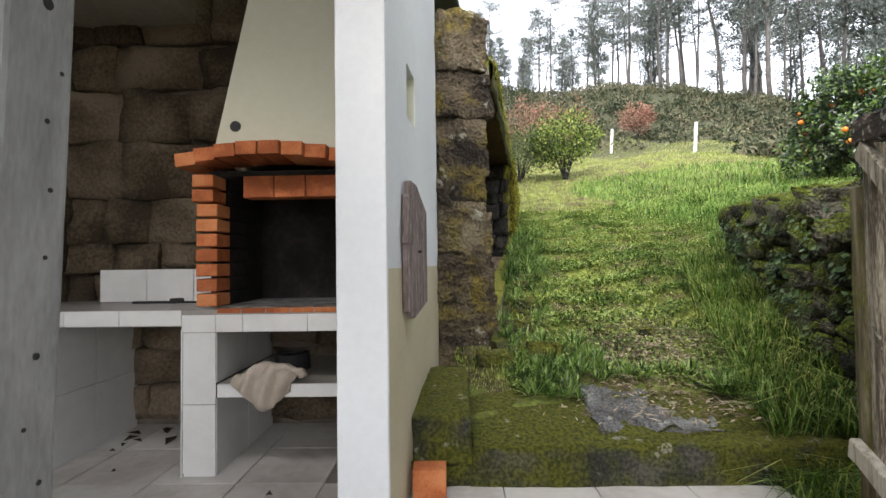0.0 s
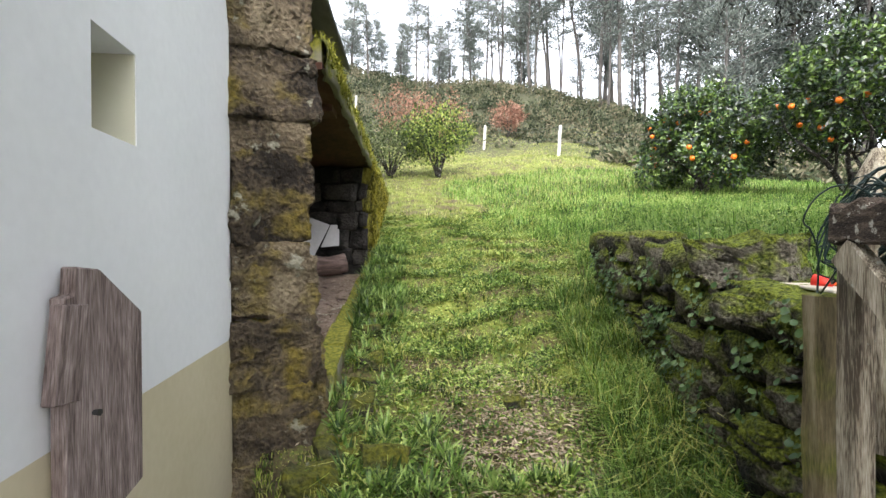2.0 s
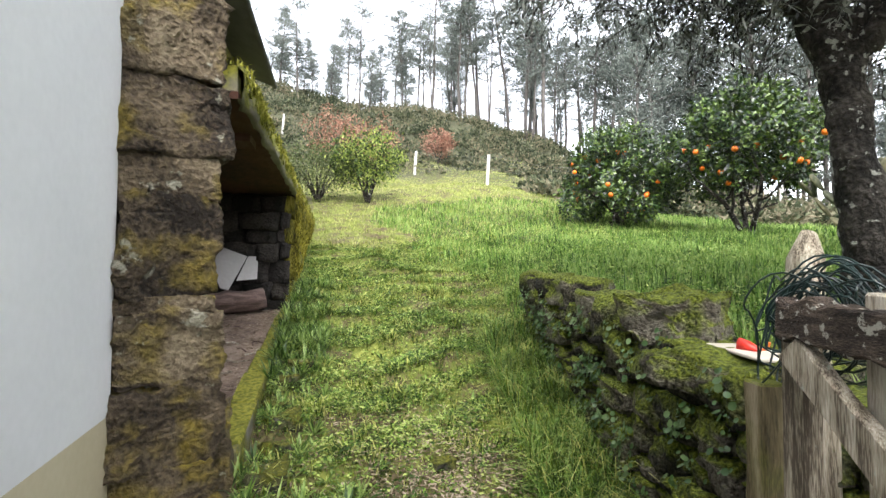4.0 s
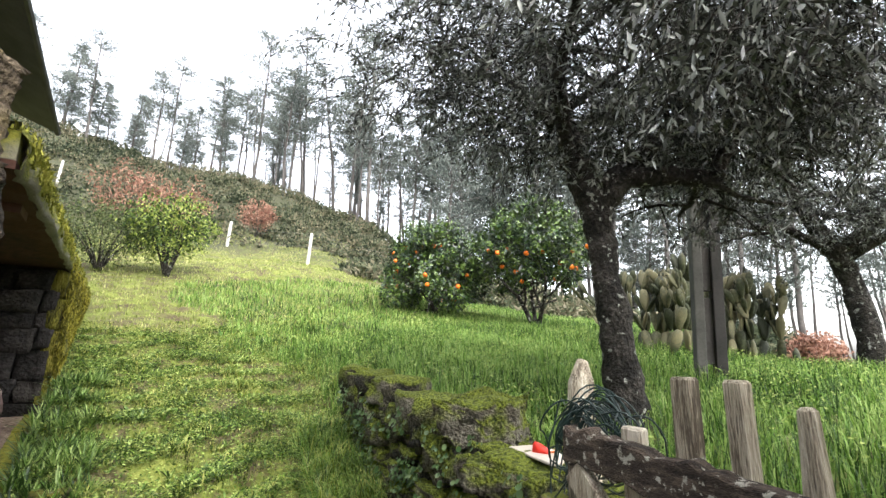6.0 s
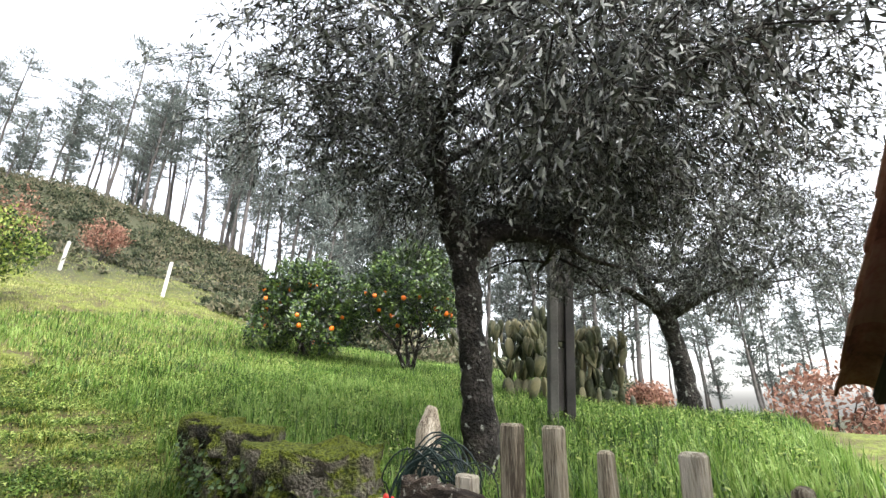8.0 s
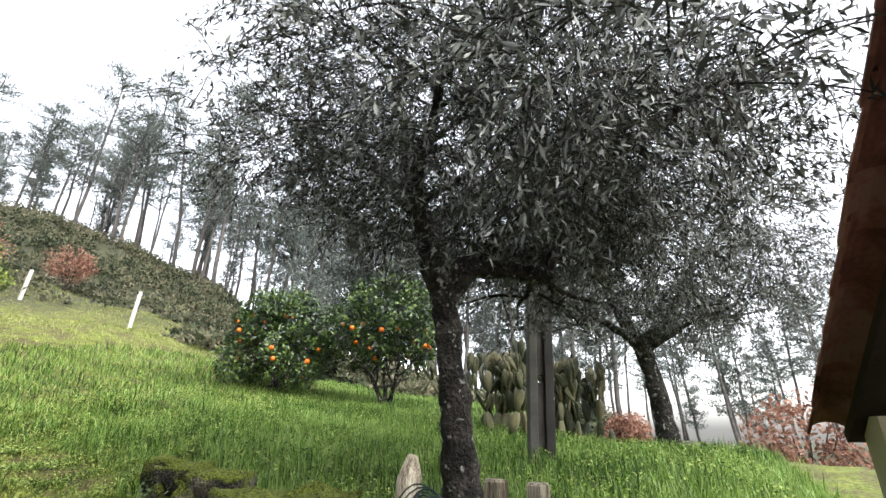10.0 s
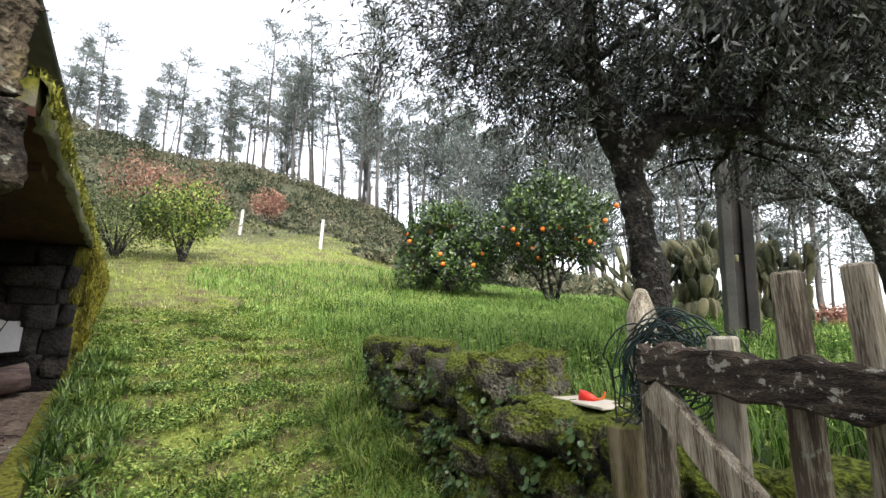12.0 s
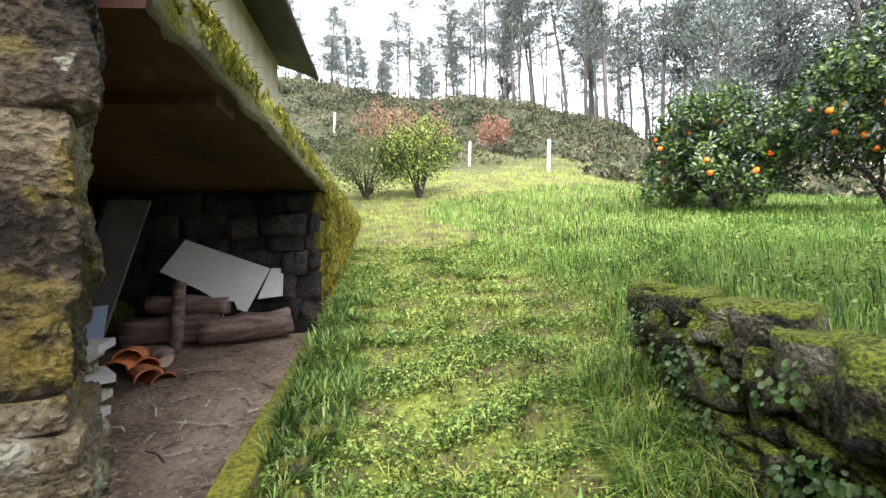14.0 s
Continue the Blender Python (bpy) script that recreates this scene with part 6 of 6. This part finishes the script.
fence = thing("wire_fence", "white concrete posts with thin strained wires on the hill", "fence")
FP = [(10.5, 19.9, 1.5), (8.26, 23.6, 1.25), (2.2, 30.8, 1.3), (14.2, 15.6, 1.45), (18.5, 12.0, 1.45)]
order = [2, 1, 0, 3, 4]
for x, y, h in FP:
    ob = part("fence_post", box((-0.05, -0.05, -0.3), (0.05, 0.05, h), 0.01), M_postwhite, fence)
    ob.location = (x, y, gz(x, y))
    ob.rotation_euler = (radians(2), radians(3), 0.3)
for a, b in zip(order, order[1:]):
    xa, ya, _ = FP[a]
    xb, yb, _ = FP[b]
    for hh in (0.45, 0.85, 1.25, 1.42):
        n = 12
        pts = [(xa + (xb - xa) * k / n, ya + (yb - ya) * k / n, gz(xa + (xb - xa) * k / n, ya + (yb - ya) * k / n) + hh) for k in range(n + 1)]
        part("wire", tube(pts, [0.0035] * (n + 1), 4, closed=False), M_wire, fence)

# ---- the shelter's floor and what is stored in it ----
n = 60
xs, ys = np.linspace(-1, 0, 36), np.linspace(3.75, 7.15, 60)
U, Yg = np.meshgrid(xs, ys)
Xg = 0.27 + 0.175 * (Yg - 3.65) + U * 2.3
Zg = 0.80 + 0.145 * (Yg - 4.7) + 0.012 * np.sin(Xg * 7) * np.sin(Yg * 6)
q = (np.arange(59)[:, None] * 36 + np.arange(35)[None]).ravel()
dirt = np_mesh("shelter_floor", np.stack([Xg.ravel(), Yg.ravel(), Zg.ravel()], 1), np.stack([q, q + 1, q + 37, q + 36], 1), M_dirt, smooth=True)
tagged(dirt, "bare trodden earth floor of the shelter", "floor", kind="structure")


def fz(y):
    return 0.80 + 0.145 * (y - 4.7)


kerb = thing("shelter_kerb", "low mossy concrete kerb along the shelter floor", "kerb", kind="structure")
for i in range(6):
    y0, y1 = 3.85 + 0.5 * i, 4.33 + 0.5 * i
    m = Matrix.Translation((0.29 + 0.175 * ((y0 + y1) / 2 - 3.65), (y0 + y1) / 2, fz((y0 + y1) / 2) + 0.01)) @ Matrix.Rotation(-0.173, 4, "Z") @ Matrix.Rotation(0.15, 4, "X")
    part("kerb_piece", box((-0.09, -0.255, -0.15), (0.06, 0.255, 0.045), 0.012, m, jitter=0.012), M_mossconc, kerb)


def log(name, label, a, b, r, seed, material=M_log):
    rng = random.Random(seed)
    t = thing(name, label, "log", tuple(a))
    a, b = Vector(a), Vector(b)
    pts = [(b - a) * k / 8 + Vector((0, rng.gauss(0, 0.006), rng.gauss(0, 0.006))) for k in range(9)]
    bm = tube(pts, [r * rng.uniform(0.93, 1.07) for k in range(9)], 12)
    for v in bm.verts:
        v.co += noise.noise_vector(v.co * 6 + Vector((seed, 0, 0))) * r * 0.16
    part("log_body", bm, material, t, smooth=True)
    d = (b - a).normalized()
    part("cut_end", tube([pts[8] - d * 0.001, pts[8] + d * 0.004], [r * 0.93, r * 0.88], 12), mat("cut_wood", [(0.26, 0.19, 0.15), (0.36, 0.28, 0.23)], 6, 50, 0.9, 0.3), t, "pale cut end")
    return t


log("squared_log", "old split red-brown timber lying on the earth floor", (-0.15, 6.82, 1.235), (0.58, 6.90, 1.275), 0.125, 1)
log("squared_log", "dark old timber under the broken panel", (-0.75, 6.90, 1.26), (0.0, 6.95, 1.26), 0.13, 2)
log("thin_log", "rough dark pole stacked on the timbers", (-0.60, 6.98, 1.47), (0.05, 6.98, 1.46), 0.085, 3)
log("short_log", "small sawn log lying end-on", (-0.62, 6.55, 1.13), (-0.28, 6.28, 1.13), 0.075, 4)


def panel(name, label, profile, y, thick, material, tilt, at):
    bm = bmesh.new()
    a = [bm.verts.new((x, 0, z)) for x, z in profile]
    b = [bm.verts.new((x, thick, z)) for x, z in profile]
    bm.faces.new(a)
    bm.faces.new(b[::-1])
    for i in range(len(profile)):
        j = (i + 1) % len(profile)
        bm.faces.new((a[j], a[i], b[i], b[j]))
    bmesh.ops.recalc_face_normals(bm, faces=bm.faces[:])
    t = thing(name, label, "panel", at)
    p = part("sheet", bm, material, t)
    p.rotation_euler = tilt
    return t


panel("broken_panel", "pale broken sheet of board leaning on the logs", [(-0.68, 0.36), (-0.50, 0.68), (0.25, 0.36), (0.06, -0.06), (-0.02, -0.03), (-0.05, 0.05), (-0.13, 0.05), (-0.20, 0.07), (-0.34, 0.17)], 0, 0.014, M_panel, (radians(-24), 0, 0), (0.15, 6.90, 1.44))
panel("broken_panel", "small pale offcut of board behind the larger sheet", [(-0.02, 0.0), (0.20, 0.02), (0.21, 0.30), (0.10, 0.30)], 0, 0.014, M_panel, (radians(-20), 0, 0), (0.31, 6.98, 1.49))
panel("leaning_plank", "wide dark plank leaning inside the shelter", [(-0.10, 0), (0.12, -0.03), (0.44, 1.25), (0.20, 1.25)], 0, 0.03, mat("dark_plank", [(0.05, 0.045, 0.04), (0.09, 0.08, 0.075)], 4, 30, 0.9, 0.3), (radians(-10), 0, 0), (-0.68, 5.62, fz(5.6) + 0.08))
panel("blue_sheet", "pale blue plastic sheet behind the stacked boards", [(-0.12, 0), (0.10, 0), (0.12, 0.22), (-0.10, 0.20)], 0, 0.006, M_blue, (radians(-8), 0, 0), (-0.50, 5.52, 1.36))
post2 = log("shelter_prop", "thin upright prop under the slab", (-0.33, 6.75, fz(6.75)), (-0.31, 6.82, 1.66), 0.05, 6)
rb = random.Random(17)
for k in range(9):
    t = thing("stacked_board", "greyish sawn board stacked on the shelter floor", "board", (-0.60 + rb.uniform(-0.05, 0.05), 5.25 + rb.uniform(-0.05, 0.1), fz(5.3) + 0.005 + k * 0.058), group="stack of boards")
    part("board", box((-0.30, -0.16, 0), (0.28, 0.16, 0.045), 0.004, pose(0, 0, 0, 0, 0, rb.uniform(-18, 28))), M_panel if k % 3 else M_wood, t)
for k in range(6):
    t = thing("roof_tile", "broken terracotta roof tile in the shelter", "roof tile", (-0.42 + rb.uniform(-0.1, 0.1), 6.15 + rb.uniform(-0.15, 0.1), fz(6.0) + 0.01 + 0.035 * k), group="pile of clay tiles")
    bm = bmesh.new()
    rows = []
    for j in range(7):
        a = math.pi * j / 6
        rows.append([bm.verts.new(Vector((math.cos(a) * rr, y, math.sin(a) * rr * 0.7))) for y, rr in ((-0.2, 0.09), (0.2, 0.075), (0.2, 0.062), (-0.2, 0.077))])
    for a, b in zip(rows, rows[1:]):
        for j in range(4):
            bm.faces.new((a[j], b[j], b[(j + 1) % 4], a[(j + 1) % 4]))
    bm.faces.new(rows[0])
    bm.faces.new(rows[-1][::-1])
    bmesh.ops.recalc_face_normals(bm, faces=bm.faces[:])
    p = part("shell", bm, M_brick, t, smooth=False)
    p.rotation_euler = (rb.uniform(-0.1, 0.1), rb.uniform(-0.2, 0.2), rb.uniform(-0.6, 0.8))
# sticks and chips strewn on the earth
for k in range(34):
    y = rb.uniform(4.6, 6.6)
    x = 0.25 + 0.175 * (y - 3.65) - rb.uniform(0.0, 0.8)
    t = thing("stick", "dry stick lying on the earth floor", "stick", (x, y, fz(y) + 0.012), group="strewn sticks")
    a = rb.uniform(0, 3.14)
    L = rb.uniform(0.06, 0.28)
    part("twig", tube([(-math.cos(a) * L / 2, -math.sin(a) * L / 2, 0), (0.01, 0.01, 0.012), (math.cos(a) * L / 2, math.sin(a) * L / 2, 0.004)], [0.006, 0.007, 0.004], 5), M_wood if k % 3 else M_log, t)
nd = np.random.default_rng(51)
n = 2600
Y = nd.uniform(3.9, 7.0, n)
X = 0.30 + 0.175 * (Y - 3.65) - 1.4 * nd.uniform(0, 1, n) ** 1.4
C = np.stack([X, Y, 0.80 + 0.145 * (Y - 4.7) + 0.018 + nd.uniform(0, 0.012, n)], 1)
V, F = leaves(C, nd.normal(0, 1, C.shape) * np.array([1, 1, 0.1]), np.array([0, 0, 1.0]) + nd.normal(0, 0.25, C.shape), 0.045 * nd.uniform(0.4, 1.5, n), 0.012)
tagged(np_mesh("floor_litter", V, F, M_litter), "wood chips and dry leaves strewn on the earth floor", "litter", kind="stuff")
frame_bar = thing("metal_frame", "bare metal frame edge leaning at the pier's foot", "metal frame", (0.18, 4.02, 0.72))
part("bar", box((-0.012, -0.012, -0.1), (0.012, 0.012, 0.42), 0.002, pose(0, 0, 0, 25, -28, 0)), M_steel, frame_bar)

# dry leaves swept into the alcove
for k in range(26):
    t = thing("dead_leaf", "curled brown dead leaf on the tiles", "dead leaf", (random.uniform(-2.3, -1.45), random.uniform(2.9, 3.2) , 0.004) if k < 18 else (random.uniform(-2.0, -0.6), random.uniform(2.0, 2.9), 0.004), group="dead leaves")
    a, L = random.uniform(0, 6.28), random.uniform(0.03, 0.07) if k < 18 else random.uniform(0.012, 0.03)
    bm = bmesh.new()
    ca, sa = math.cos(a), math.sin(a)
    pts = [(-L, 0, 0), (-L * 0.2, L * 0.45, 0.022), (L, 0, 0.006), (-L * 0.2, -L * 0.45, 0.015), (0, 0, 0.004)]
    v = [bm.verts.new((x * ca - y * sa, x * sa + y * ca, z)) for x, y, z in pts]
    for i in range(4):
        bm.faces.new((v[i], v[(i + 1) % 4], v[4]))
    part("blade", bm, mat("dead_leaf", [(0.03, 0.02, 0.015), (0.07, 0.05, 0.035)], 8, 50, 0.9, 0), t)

# ---- floor tiles, laid square to the house ----
ft = thing("floor_tiles", "large pale ceramic floor tiles with worn dirty joints", "floor", kind="structure")
tm = bpy.data.meshes.new("tile")
bm = box((0.003, 0.003, -0.012), (0.427, 0.427, 0.0), 0.002)
bm.to_mesh(tm)
bm.free()
tm.materials.append(M_floor)
for i in range(-6, 5):
    for j in range(-7, 8):
        x, y = 0.235 + 0.43 * i, 2.0 + 0.43 * j
        if (y + 0.43 < 2.45 and x > -3 and x + 0.43 < 1.9) or (x + 0.43 < -0.3 and x > -3 and y + 0.43 < 3.4):
            ob = new("tile", tm)
            ob.parent = ft
            ob.location = (x, y, random.uniform(-0.0008, 0.0008))
